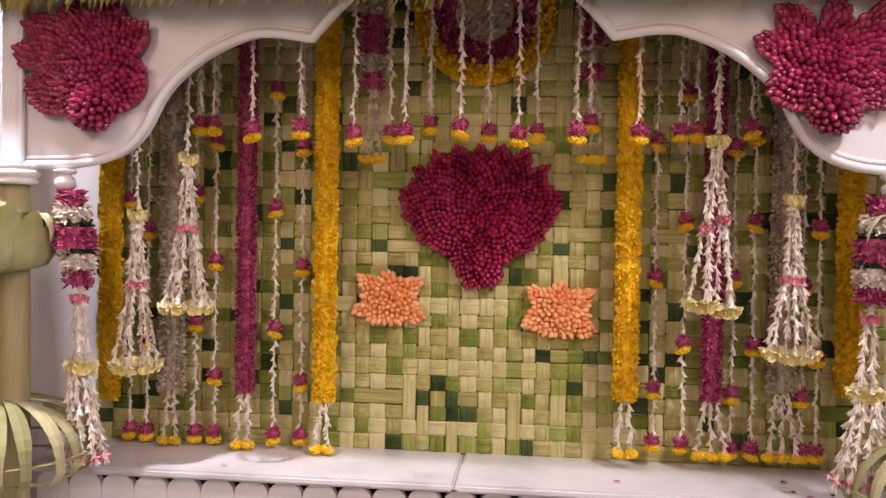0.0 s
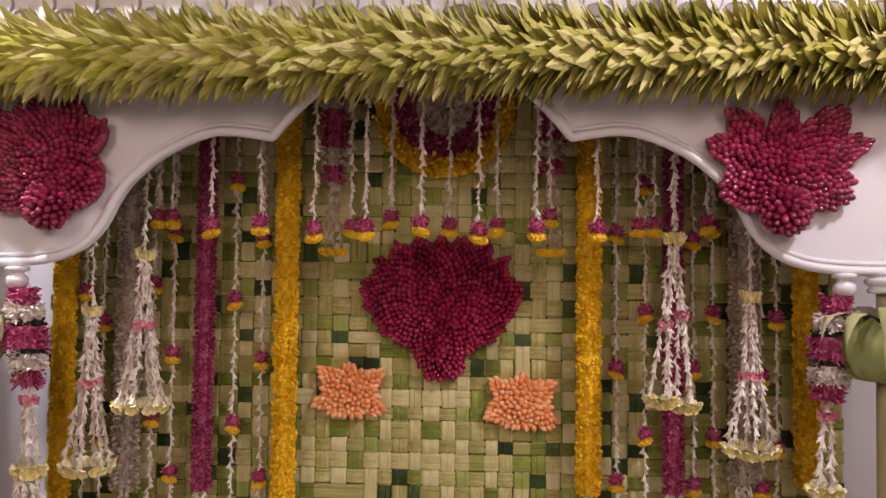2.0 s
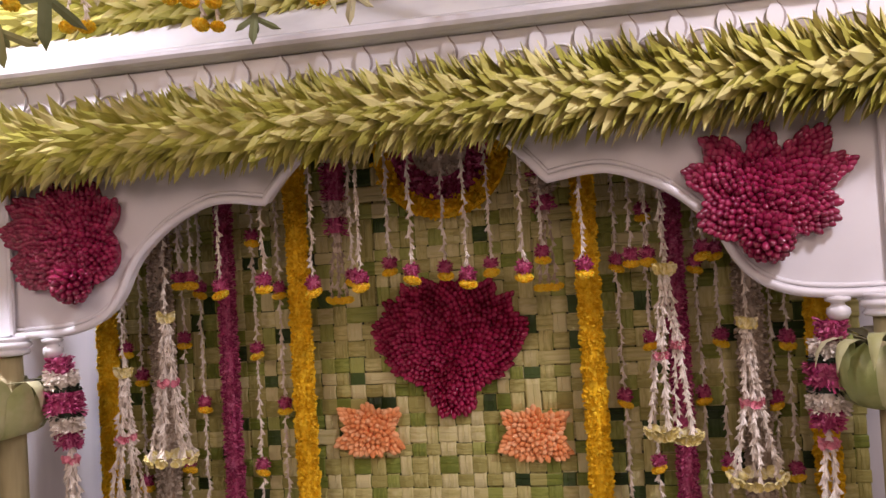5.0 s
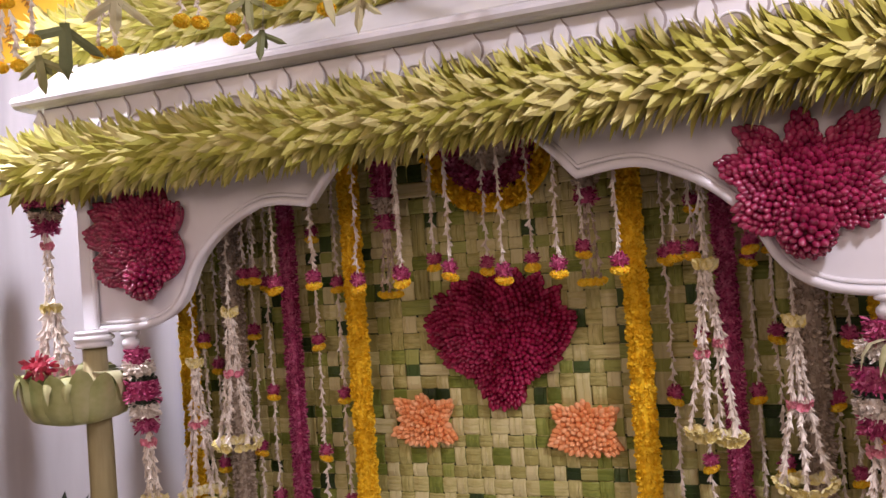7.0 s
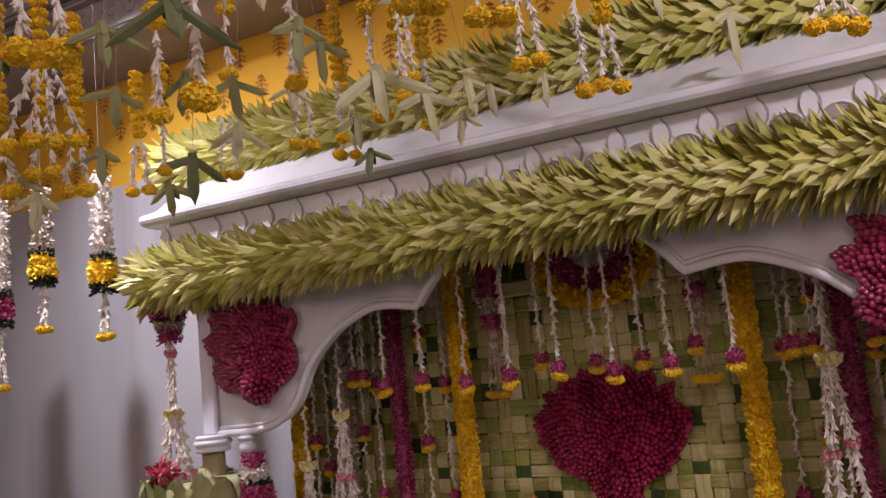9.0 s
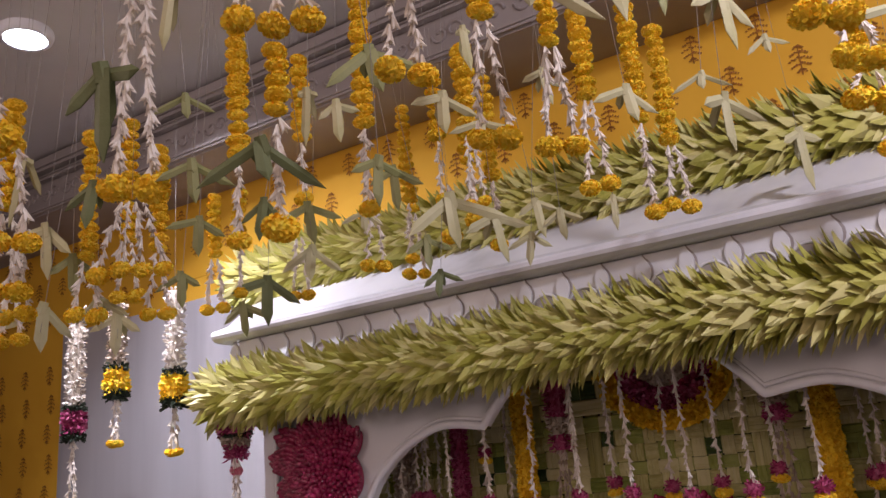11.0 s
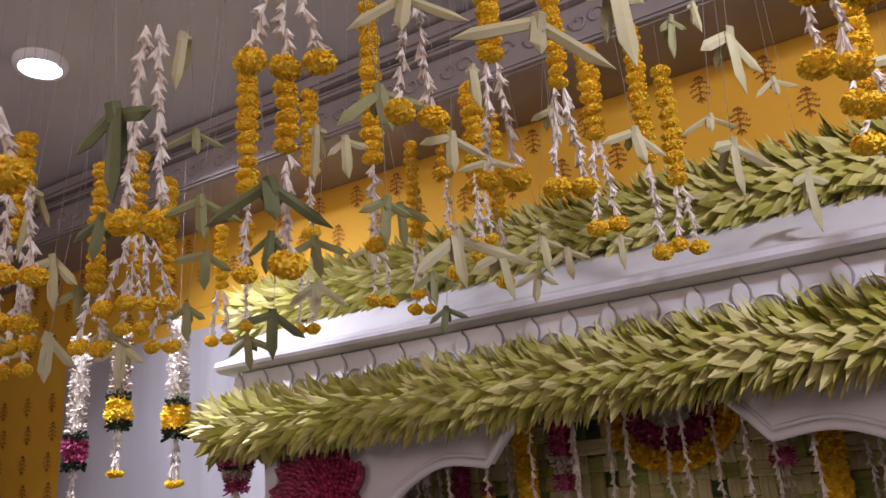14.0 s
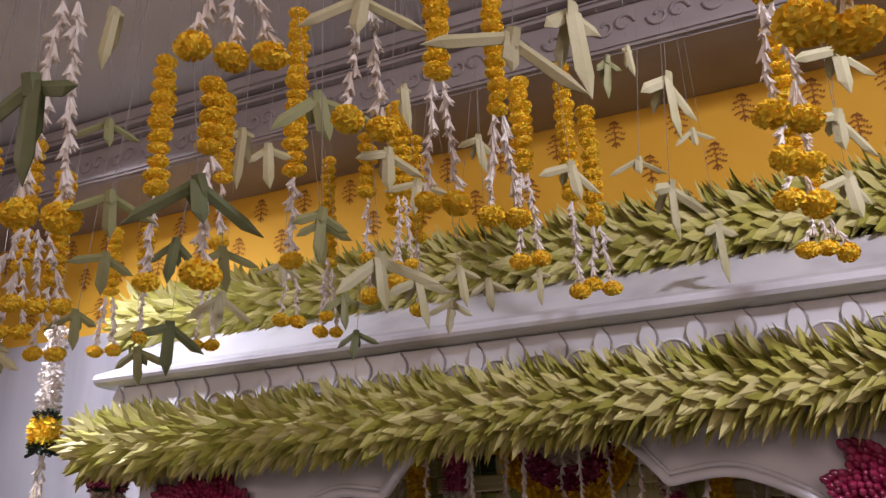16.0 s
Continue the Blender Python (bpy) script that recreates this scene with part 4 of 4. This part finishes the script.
# ---- leaf cups and leaf domes on the columns ----
def leaf_cup(x, y, z, wide, shut):
    """Broad leaf strips bent up into a bowl, with pointed tips; others fold out over the rim as flaps."""
    ob = thing("leaf_cup", "bowl of bent green leaves with folded rim tied round the column", "leaf cup", pose(x, y, z), "leaf cups on the columns")
    prof = [(0.040, -0.004), (0.070, 0.0), (0.096, 0.014), (0.112, 0.044), (0.118, 0.080), (0.120, 0.110), (0.126, 0.136), (0.131, 0.150)]
    if shut:
        prof[4:] = [(0.116, 0.080), (0.111, 0.108), (0.102, 0.128), (0.090, 0.140)]
    wid = [0.012, 0.020, 0.026, 0.030, 0.031, 0.028, 0.017, 0.001]
    flap = [(0.046, 0.128), (0.080, 0.140), (0.112, 0.140), (0.126, 0.124), (0.131, 0.100), (0.127, 0.070)]
    if shut:
        flap[2:] = [(0.114, 0.150), (0.138, 0.142), (0.152, 0.118), (0.156, 0.084)]
    fwid = [0.011, 0.017, 0.019, 0.016, 0.010, 0.0008]

    def strip(pr, wd, name, material):
        v, f = [], []
        for (r, h), w in zip(pr, wd):
            for q, dr in ((-1, -0.008), (-0.5, -0.001), (0, 0.003), (0.5, -0.001), (1, -0.008)):
                v.append((q * w, -(r + dr * min(1, w / 0.03)), h))
        for k in range(len(pr) - 1):
            for q in range(4):
                a = 5 * k + q
                f.append((a, a + 1, a + 6, a + 5))
        return Mesh().add(tpl(v, f)).data(name, material, True)

    me, fl = strip([(r * wide if k > 1 else r, h) for k, (r, h) in enumerate(prof)], [w * wide for w in wid], "leaf_fold", CUP), strip([(r * wide if k > 1 else r, h) for k, (r, h) in enumerate(flap)], fwid, "rim_flap", CUPF)
    for k in range(15):
        a = 2 * math.pi * k / 15
        b = part("leaf_fold", me, CUP, ob)
        b.rotation_euler = (0, 0, a + rnd.uniform(-0.06, 0.06))
        b.scale = (1, 1 + 0.03 * (k % 2), rnd.uniform(0.92, 1.08))
        if shut or k % 3 != 2:
            c = part("rim_flap", fl, CUPF, ob)
            c.rotation_euler = (0, 0, a + 0.24 + rnd.uniform(-0.1, 0.1))
            c.scale = (rnd.uniform(0.8, 1.1), rnd.uniform(0.96, 1.06), rnd.uniform(0.94, 1.05))
    part("cup_floor", Mesh().add(lathe([(0.038, 0.002), (0.085, 0.012), (0.104 * wide, 0.05)], 24)), GREEN, ob)


leaf_cup(-1.062, 1.875, 1.025, 1.2, False)
leaf_cup(1.049, 1.885, 1.045, 1.0, True)
cluster = Mesh()
tuft(cluster, (-1.075, 1.755, 1.195), 0.045, 0.022, 60, 0.026, 77, 0.025)
tagged(part("petal_cluster", cluster, RED), "loose red petals lying on the leaf bowl rim", "petals", kind="stuff")


def leaf_dome(x, y, z):
    ob = thing("leaf_dome", "umbrella-like dome of pale palm strips round the column foot", "leaf dome", pose(x, y, z), "leaf domes at the columns")
    v, f = [], []
    n = 9
    for k in range(n + 1):
        a = math.pi / 2 * k / n
        r, h = 0.045 + 0.168 * math.sin(a), 0.03 + 0.14 * math.cos(a) ** 0.8
        w = 0.007 + 0.010 * math.sin(min(a * 1.9, 2.75))
        v += [(-w, -r, h), (0, -r - 0.003, h + 0.002), (w, -r, h)]
    v += [(-0.012, -0.19, 0.002), (0, -0.19, 0.004), (0.012, -0.19, 0.002)]
    for k in range(n + 1):
        for q in (0, 1):
            a = 3 * k + q
            f.append((a, a + 1, a + 4, a + 3))
    me = Mesh().add(tpl(v, f)).data("palm_strip", DOME)
    for k in range(22):
        b = part("palm_strip", me, DOME, ob)
        b.rotation_euler = (0, 0, 2 * math.pi * k / 22 + rnd.uniform(-0.05, 0.05))
        b.scale = (1, rnd.uniform(0.95, 1.04), rnd.uniform(0.94, 1.04))
    for h, rr in ((0.055, 0.211), (0.012, 0.193)):
        part("tie_band", Mesh().add(tube([(rr * math.cos(a), rr * math.sin(a), h) for a in np.linspace(0, 2 * math.pi, 33)], 0.004, 5)), DOME, ob)


leaf_dome(-1.03, 1.87, 0.553)
leaf_dome(1.085, 1.885, 0.553)


# ---- garlands outside the columns ----
def outer_garland(x, y, ztop, zend, seed):
    ob = thing("outer_garland", "hanging garland of dark wine petals, jasmine and cream blossoms", "garland", group="garlands outside the columns")
    for k, (a, b, w, mt, nw, nm) in enumerate(((0.0, 0.05, 0.05, PINK, 0.35, "petal_bulb"), (0.05, 0.062, 0.045, DKGREEN, 0.5, "leaf_band"), (0.062, 0.085, 0.034, GREYJ, 0.5, "jasmine_band"), (0.085, 0.12, 0.027, PINK, 0.35, "petal_band"))):
        ms = Mesh()
        rope(ms, x, y, ztop - b, ztop - a, w, w * 0.9, 6000, 0.02, nw, seed + k)
        part(nm, ms, mt, ob)
    cr, cl = Mesh(), Mesh()
    zy = ztop - 0.33
    ring_of_blossoms(cl, (x, y, ztop - 0.155), 0.010, 6, 0.015, seed)
    for k in range(3):
        a = 2.1 * k
        js = Mesh()
        strand(js, (x + 0.004 * math.cos(a), y + 0.004 * math.sin(a), ztop - 0.12), (x + 0.012 * math.cos(a), y + 0.012 * math.sin(a), zy), 0.013, 0.0145, seed=seed + k)
        part("jasmine_strand", js, JAS, ob)
    for k in range(9):
        a = 2 * math.pi * k / 9
        e = (x + 0.05 * math.cos(a), y + 0.035 * math.sin(a), zend + 0.015)
        js, pk = Mesh(), Mesh()
        strand(js, (x + 0.012 * math.cos(a), y + 0.012 * math.sin(a), zy), e, 0.013, 0.0165, seed=seed + k)
        pk.add(BLOSSOM, Matrix.Translation(e) @ turn_to((math.cos(a), math.sin(a), -0.5)) @ Matrix.Diagonal((0.02, 0.02, 0.02, 1)))
        part("tail_strand", js, JAS, ob)
        part("pink_tip", pk, ROSE, ob)
    ring_of_blossoms(cr, (x, y, zy), 0.016, 8, 0.021, seed, 0.3)
    part("blossom_ring", cr, CREAM, ob, "cream yellow blossoms")
    part("pink_collar", cl, ROSE, ob)


outer_garland(-1.115, 1.845, 1.675, 1.158, 180)
outer_garland(1.182, 1.845, 1.71, 1.19, 190)


def side_string(x, y, ztop, zband, zend, band, seed):
    """Jasmine rope with a coloured band between dark leaves and a tail with marigolds."""
    ob = thing("banded_string", "jasmine rope with a bright flower band and marigold ends", "garland", group="banded strings beside the shrine")
    js = Mesh()
    rope(js, x, y, zband + 0.05, ztop, 0.022, 0.02, 1900, 0.02, 0.5, seed)
    part("jasmine_rope", js, GREYJ if seed % 2 else JAS, ob)
    for k, (a, b, w, mt, nm) in enumerate(((0.035, 0.052, 0.03, DKGREEN, "leaf_band"), (-0.035, 0.035, 0.033, band, "flower_band"), (-0.062, -0.035, 0.032, DKGREEN, "leaf_band"))):
        ms = Mesh()
        rope(ms, x, y, zband + a, zband + b, w, w * 0.9, 5000, 0.02, 0.6, seed + k)
        part(nm, ms, mt, ob)
    for k in range(2):
        tl, mg = Mesh(), Mesh()
        dx = (k - 0.5) * 0.03
        strand(tl, (x + dx * 0.3, y, zband - 0.06), (x + dx, y, zend + 0.02), 0.0135, 0.015, seed=seed + k)
        ball(mg, (x + dx, y, zend + 0.01), 0.02, seed + k, 0.75)
        part("jasmine_tail", tl, JAS, ob)
        part("marigold_tip", mg, MARI, ob)
    part("thread", Mesh().add(tube([(x, y, ztop - 0.01), (x, y, 2.3), (x, y, 2.855 if y < 1.9 else 2.64)], 0.0006, 4)), THREAD, ob)


side_string(-1.60, 1.79, 2.10, 1.842, 1.63, MARI, 201)
side_string(-1.32, 1.79, 2.09, 1.788, 1.58, MARI, 204)
side_string(-1.82, 1.79, 2.12, 1.733, 1.46, PINK, 208)


# ---- dark potted plant beside the column ----
plant = thing("potted_plant", "potted plant with dark pointed leaves standing on the floor", "plant", pose(-1.42, 1.93, 0))
part("pot", Mesh().add(lathe([(0.10, 0.0), (0.13, 0.02), (0.16, 0.24), (0.175, 0.25), (0.175, 0.28), (0.15, 0.28), (0.15, 0.25)], 24)), BEAM, plant, "grey pot", True)
for k in range(9):
    a = 2 * math.pi * k / 9
    top = (0.03 if k < 3 else 0.0) + rnd.uniform(-0.04, 0.02)
    part("leaf", Mesh().add(SPIKE, Matrix.Translation((0.05 * math.cos(a), 0.05 * math.sin(a), 0.27)) @ turn_to((0.32 * math.cos(a), 0.25 * math.sin(a), 0.9), spin=a) @ Matrix.Diagonal((0.5, 0.5, 0.505 + top, 1))), DKGREEN, plant)


# ---- ceiling spot ----
GLOW = bpy.data.materials.new("lamp_glow")
GLOW.use_nodes = True
GLOW.node_tree.nodes["Principled BSDF"].inputs["Emission Color"].default_value = (0.85, 0.9, 1.0, 1)
GLOW.node_tree.nodes["Principled BSDF"].inputs["Emission Strength"].default_value = 30
spot = thing("ceiling_spot", "round white ceiling spotlight, switched on", "ceiling lamp", pose(-1.45, 1.33, 2.86))
part("rim", Mesh().add(lathe([(0.062, -0.030), (0.075, -0.028), (0.080, -0.012), (0.078, 0.0)], 28, False)), WHITE, spot, "", True)
part("lens", Mesh().add(lathe([(0.06, -0.026), (0.061, -0.022)], 24)), GLOW, spot, "glowing lens")


# ---- canopy of hanging flowers ----
def thread(ob, x, y, z, lift=0.0):
    part("thread", Mesh().add(tube([(x, y, z), (x + 0.003, y, (z + 2.86) / 2), (x, y, 2.858 if y < 1.9 else 2.64)], 0.0003, 4)), THREAD, ob)


HEADS = [Mesh().add(t, Matrix.Diagonal((0.0208, 0.0208, 0.0138, 1))).data("marigold_head", MARI) for t in MARIS]


def hanging_garland(x, y, ztop, zstrip, zend, tails, seed, s, knob):
    """A stick of threaded marigolds (where it has one) with jasmine tails that end in marigold heads."""
    r = random.Random(seed + 300)
    words = "threaded yellow marigolds with white jasmine tails on a thread" if ztop else "white jasmine strings ending in yellow marigold heads on a thread"
    ob = thing("marigold_hanging", words, "hanging garland", group="marigold strings under the ceiling")
    if ztop:
        n = max(2, int((ztop - zstrip) / (0.0225 * s)))
        for k in range(n):
            b = part("marigold_head", HEADS[r.randrange(4)], MARI, ob)
            q = s * r.uniform(0.90, 1.12)
            b.matrix_local = Matrix.Translation((x + r.uniform(-0.002, 0.002), y + r.uniform(-0.002, 0.002), zstrip + (k + 0.5) * (ztop - zstrip) / n)) @ Euler((r.uniform(-0.3, 0.3), r.uniform(-0.3, 0.3), r.uniform(0, 6))).to_matrix().to_4x4() @ Matrix.Diagonal((q, q, q, 1))
    size = 0.0125 * min(1.1, max(0.8, knob))
    for k in range(tails):
        u = k - (tails - 1) / 2
        dx, dy = u * 0.037 * knob * 0.8, u * 0.037 * knob * 0.6
        ends = zend + r.uniform(-0.006, 0.006)
        js, mg = Mesh(), Mesh()
        strand(js, (x + dx * 0.35, y + dy * 0.35, zstrip - 0.002), (x + dx, y + dy, ends + 0.016 * knob), 0.0086, size, seed=seed + k)
        part("jasmine_tail", js, JAS, ob)
        ball(mg, (x + dx, y + dy, ends), 0.019 * knob * r.uniform(0.92, 1.08), seed + k, 0.9)
        part("marigold_end", mg, MARI, ob)
    thread(ob, x, y, ztop or zstrip)


def fold_tpl(l, w):
    """A flat folded leaf strip of length l with an angled end and a crease."""
    v = [(-w * 0.45, 0, 0), (0, -0.0022, 0), (w * 0.45, 0, 0), (-w * 0.5, 0, -l * 0.72), (0, -0.0028, -l * 0.80), (w * 0.5, 0, -l * 0.72), (w * 0.12, -0.001, -l)]
    f = [(0, 1, 4, 3), (1, 2, 5, 4), (3, 4, 6), (4, 5, 6)]
    v2 = [(a, b + 0.0011, c) for a, b, c in v]
    return tpl(v + v2, f + [tuple(i + 7 for i in q)[::-1] for q in f])


def leaf_bird(x, y, z, keel, arm, material, seed):
    """Palm strips folded into a small hanging bird: a keel, two slanting arms and short ends."""
    r = random.Random(seed + 700)
    ob = thing("leaf_bird", "pale palm strips folded into a hanging bird shape" if material is STRAW else "olive palm strips folded into a hanging bird shape" if material is OLIVE else "dark green palm strips folded into a hanging bird shape", "leaf ornament", pose(x, y, z, r.uniform(-8, 8), r.uniform(-8, 8), r.uniform(15, 55)), "folded leaf birds under the ceiling")
    w = 0.016 * min(1.3, max(0.5, (keel + arm) / 0.13))
    part("keel", Mesh().add(fold_tpl(keel, w * 1.15), pose(0, -0.003, 0.006, r.uniform(-10, 10), r.uniform(-6, 6), r.uniform(-25, 25))), material, ob)
    for sg in (-1, 1):
        part("arm", Mesh().add(fold_tpl(arm * r.uniform(0.82, 1.12), w * 0.85), pose(0, 0.002 * sg, 0.004, r.uniform(-10, 10), -sg * r.uniform(46, 72), r.uniform(-20, 20))), material, ob)
    part("knot", Mesh().add(fold_tpl(w * 1.5, w * 0.9), pose(0, -0.006, w * 0.75, 12, r.uniform(-12, 12), r.uniform(-20, 20))), material, ob)
    part("back_end", Mesh().add(fold_tpl(keel * 0.5, w * 0.8), pose(0, 0.006, 0.006, 28, r.uniform(-20, 20), 0)), material, ob)
    h = (2.858 if y < 1.9 else 2.64) - z
    part("leaf_rib", Mesh().add(tube([(0, 0, -0.5 * keel), (0.004, 0, h * 0.5), (0, 0, h)], 0.0005, 4)), THREAD, ob)


hanging_garland(0.320, 0.696, None, 1.969, 1.841, 2, 0, 0.00, 0.87)
hanging_garland(-0.257, 1.033, 2.271, 2.012, 1.866, 1, 1, 0.97, 1.19)
hanging_garland(0.023, 0.832, 2.041, 1.933, 1.778, 1, 2, 0.82, 1.29)
hanging_garland(-0.406, 1.352, None, 1.971, 1.846, 2, 3, 0.00, 0.80)
hanging_garland(-0.326, 1.280, 2.341, 2.143, 2.019, 1, 4, 1.07, 1.16)
hanging_garland(-0.078, 1.164, 2.396, 2.059, 1.911, 1, 5, 1.01, 1.09)
hanging_garland(-0.202, 1.344, None, 1.989, 1.865, 2, 6, 0.00, 0.86)
hanging_garland(0.317, 0.878, 2.147, 1.986, 1.822, 2, 7, 0.80, 0.90)
hanging_garland(-0.006, 1.411, 2.306, 2.038, 1.927, 1, 8, 1.12, 1.14)
hanging_garland(0.325, 1.068, 2.239, 2.029, 1.875, 2, 9, 0.78, 1.04)
hanging_garland(0.270, 1.355, 2.256, 2.070, 1.909, 2, 10, 0.98, 0.96)
hanging_garland(0.309, 1.524, 2.373, 2.071, 1.892, 1, 11, 0.93, 1.17)
hanging_garland(0.313, 1.706, 2.362, 2.082, 1.949, 2, 12, 1.04, 1.13)
hanging_garland(0.734, 1.636, 2.090, 1.995, 1.931, 3, 13, 0.82, 1.12)
hanging_garland(0.698, 1.344, 2.143, 1.968, 1.927, 2, 14, 0.90, 1.33)
hanging_garland(0.696, 1.243, 2.174, 2.015, 1.949, 2, 15, 0.92, 1.18)
hanging_garland(0.680, 0.874, 2.030, 1.975, 1.844, 2, 16, 0.67, 0.97)
hanging_garland(0.704, 0.622, None, 1.865, 1.781, 2, 17, 0.00, 1.05)
hanging_garland(-0.094, 0.698, None, 2.112, 1.826, 2, 18, 0.00, 1.23)
hanging_garland(-0.204, 0.780, None, 1.860, 1.757, 4, 19, 0.00, 0.78)
hanging_garland(-0.408, 0.990, 2.067, 1.869, 1.758, 2, 20, 0.80, 0.86)
hanging_garland(-0.450, 0.960, 2.120, 1.890, 1.790, 2, 21, 0.80, 0.85)
hanging_garland(-0.384, 0.837, 2.042, 1.821, 1.734, 2, 22, 0.69, 0.89)
hanging_garland(0.272, 0.561, None, 1.942, 1.851, 3, 23, 0.00, 0.82)
hanging_garland(-0.284, 1.614, 2.124, 2.056, 1.905, 2, 24, 0.81, 0.94)
hanging_garland(-0.213, 1.492, 2.264, 2.035, 1.906, 1, 25, 0.82, 0.82)
hanging_garland(-0.131, 1.527, None, 2.063, 1.951, 1, 26, 0.00, 1.36)
hanging_garland(-0.012, 1.510, 2.279, 2.037, 1.895, 1, 27, 0.90, 1.03)
hanging_garland(-0.791, 1.470, 2.201, 2.027, 1.900, 2, 28, 0.92, 1.07)
hanging_garland(-0.387, 1.161, 2.025, 1.917, 1.815, 1, 29, 0.77, 0.78)
hanging_garland(-0.020, 1.315, 2.198, 2.065, 1.950, 1, 30, 0.87, 0.83)
hanging_garland(0.059, 1.300, 2.184, 2.049, 1.917, 2, 31, 0.84, 0.75)
hanging_garland(-0.178, 0.577, None, 1.885, 1.751, 3, 32, 0.00, 0.97)
hanging_garland(-0.287, 0.652, 1.993, 1.833, 1.725, 2, 33, 0.78, 1.02)
hanging_garland(0.044, 0.426, None, 1.841, 1.759, 2, 34, 0.00, 1.18)
hanging_garland(-0.562, 0.830, None, 1.885, 1.766, 2, 35, 0.00, 0.94)
hanging_garland(-0.590, 0.760, 1.976, 1.848, 1.810, 1, 36, 0.87, 0.94)
hanging_garland(-0.657, 0.878, None, 1.821, 1.744, 2, 37, 0.00, 0.94)
leaf_bird(0.186, 0.631, 1.777, 0.042, 0.077, GREEN, 38)
leaf_bird(0.227, 0.920, 1.922, 0.063, 0.054, STRAW, 39)
leaf_bird(0.190, 0.817, 1.956, 0.061, 0.077, OLIVE, 40)
leaf_bird(0.238, 0.754, 1.781, 0.054, 0.043, OLIVE, 41)
leaf_bird(0.120, 1.097, 1.852, 0.087, 0.089, STRAW, 42)
leaf_bird(0.035, 1.408, 1.918, 0.099, 0.079, STRAW, 43)
leaf_bird(-0.052, 1.054, 2.052, 0.082, 0.044, STRAW, 44)
leaf_bird(-0.024, 0.729, 1.844, 0.054, 0.052, OLIVE, 45)
leaf_bird(-0.082, 0.769, 1.969, 0.036, 0.050, OLIVE, 46)
leaf_bird(-0.224, 0.917, 1.861, 0.064, 0.052, OLIVE, 47)
leaf_bird(-0.312, 1.150, 1.970, 0.083, 0.068, GREEN, 48)
leaf_bird(-0.361, 1.207, 1.838, 0.090, 0.070, GREEN, 49)
leaf_bird(0.178, 0.462, 1.789, 0.083, 0.045, GREEN, 50)
leaf_bird(0.542, 1.060, 1.866, 0.072, 0.062, STRAW, 51)
leaf_bird(0.545, 1.173, 2.076, 0.099, 0.079, STRAW, 52)
leaf_bird(0.545, 1.801, 2.064, 0.125, 0.054, STRAW, 53)
leaf_bird(0.528, 1.726, 2.256, 0.040, 0.061, STRAW, 54)
leaf_bird(0.203, 1.326, 1.868, 0.055, 0.046, STRAW, 55)
leaf_bird(0.407, 1.120, 1.948, 0.054, 0.065, STRAW, 56)
leaf_bird(0.241, 1.502, 1.927, 0.067, 0.025, STRAW, 57)
leaf_bird(0.487, 0.628, 1.836, 0.033, 0.081, STRAW, 58)
leaf_bird(0.487, 0.857, 2.005, 0.126, 0.049, STRAW, 59)
leaf_bird(0.467, 1.345, 2.041, 0.035, 0.052, STRAW, 60)
leaf_bird(-0.097, 1.411, 1.835, 0.057, 0.047, GREEN, 61)
leaf_bird(-0.535, 1.313, 1.833, 0.070, 0.078, OLIVE, 62)
leaf_bird(-0.260, 0.759, 1.886, 0.069, 0.057, GREEN, 63)
leaf_bird(-0.490, 0.934, 1.789, 0.055, 0.068, STRAW, 64)
leaf_bird(-0.713, 1.137, 1.821, 0.086, 0.075, STRAW, 65)
leaf_bird(0.331, 0.670, 1.951, 0.047, 0.066, STRAW, 66)
leaf_bird(0.039, 0.876, 1.976, 0.081, 0.017, STRAW, 67)
leaf_bird(0.445, 1.288, 2.203, 0.077, 0.032, OLIVE, 68)
leaf_bird(0.467, 1.371, 2.267, 0.066, 0.014, STRAW, 69)
leaf_bird(0.749, 1.194, 1.978, 0.053, 0.077, STRAW, 70)
leaf_bird(0.767, 1.412, 1.972, 0.072, 0.079, STRAW, 71)
leaf_bird(0.752, 1.068, 2.004, 0.065, 0.071, STRAW, 72)
leaf_bird(-0.328, 1.299, 1.911, 0.070, 0.078, STRAW, 73)
leaf_bird(-0.252, 1.206, 1.961, 0.077, 0.068, OLIVE, 74)
leaf_bird(-0.001, 1.133, 1.944, 0.076, 0.054, OLIVE, 75)
leaf_bird(0.152, 1.447, 2.199, 0.082, 0.048, STRAW, 76)
leaf_bird(0.081, 1.270, 2.238, 0.099, 0.016, STRAW, 77)
leaf_bird(-0.135, 1.432, 1.916, 0.070, 0.060, OLIVE, 78)
leaf_bird(-0.432, 0.796, 1.869, 0.082, 0.074, STRAW, 79)
leaf_bird(-0.622, 0.918, 1.794, 0.082, 0.072, STRAW, 80)
leaf_bird(-0.420, 0.836, 1.828, 0.072, 0.042, OLIVE, 81)
leaf_bird(-0.412, 0.691, 1.741, 0.057, 0.039, STRAW, 82)
leaf_bird(-0.260, 0.655, 1.895, 0.097, 0.013, STRAW, 83)
leaf_bird(0.149, 0.552, 1.918, 0.065, 0.008, STRAW, 84)
leaf_bird(0.050, 1.530, 1.902, 0.065, 0.054, STRAW, 85)
leaf_bird(0.075, 1.520, 1.965, 0.082, 0.042, STRAW, 86)
leaf_bird(-0.369, 1.008, 1.818, 0.062, 0.053, OLIVE, 87)
leaf_bird(0.144, 1.185, 2.003, 0.057, 0.059, STRAW, 88)
leaf_bird(-0.172, 1.273, 1.946, 0.044, 0.051, STRAW, 89)
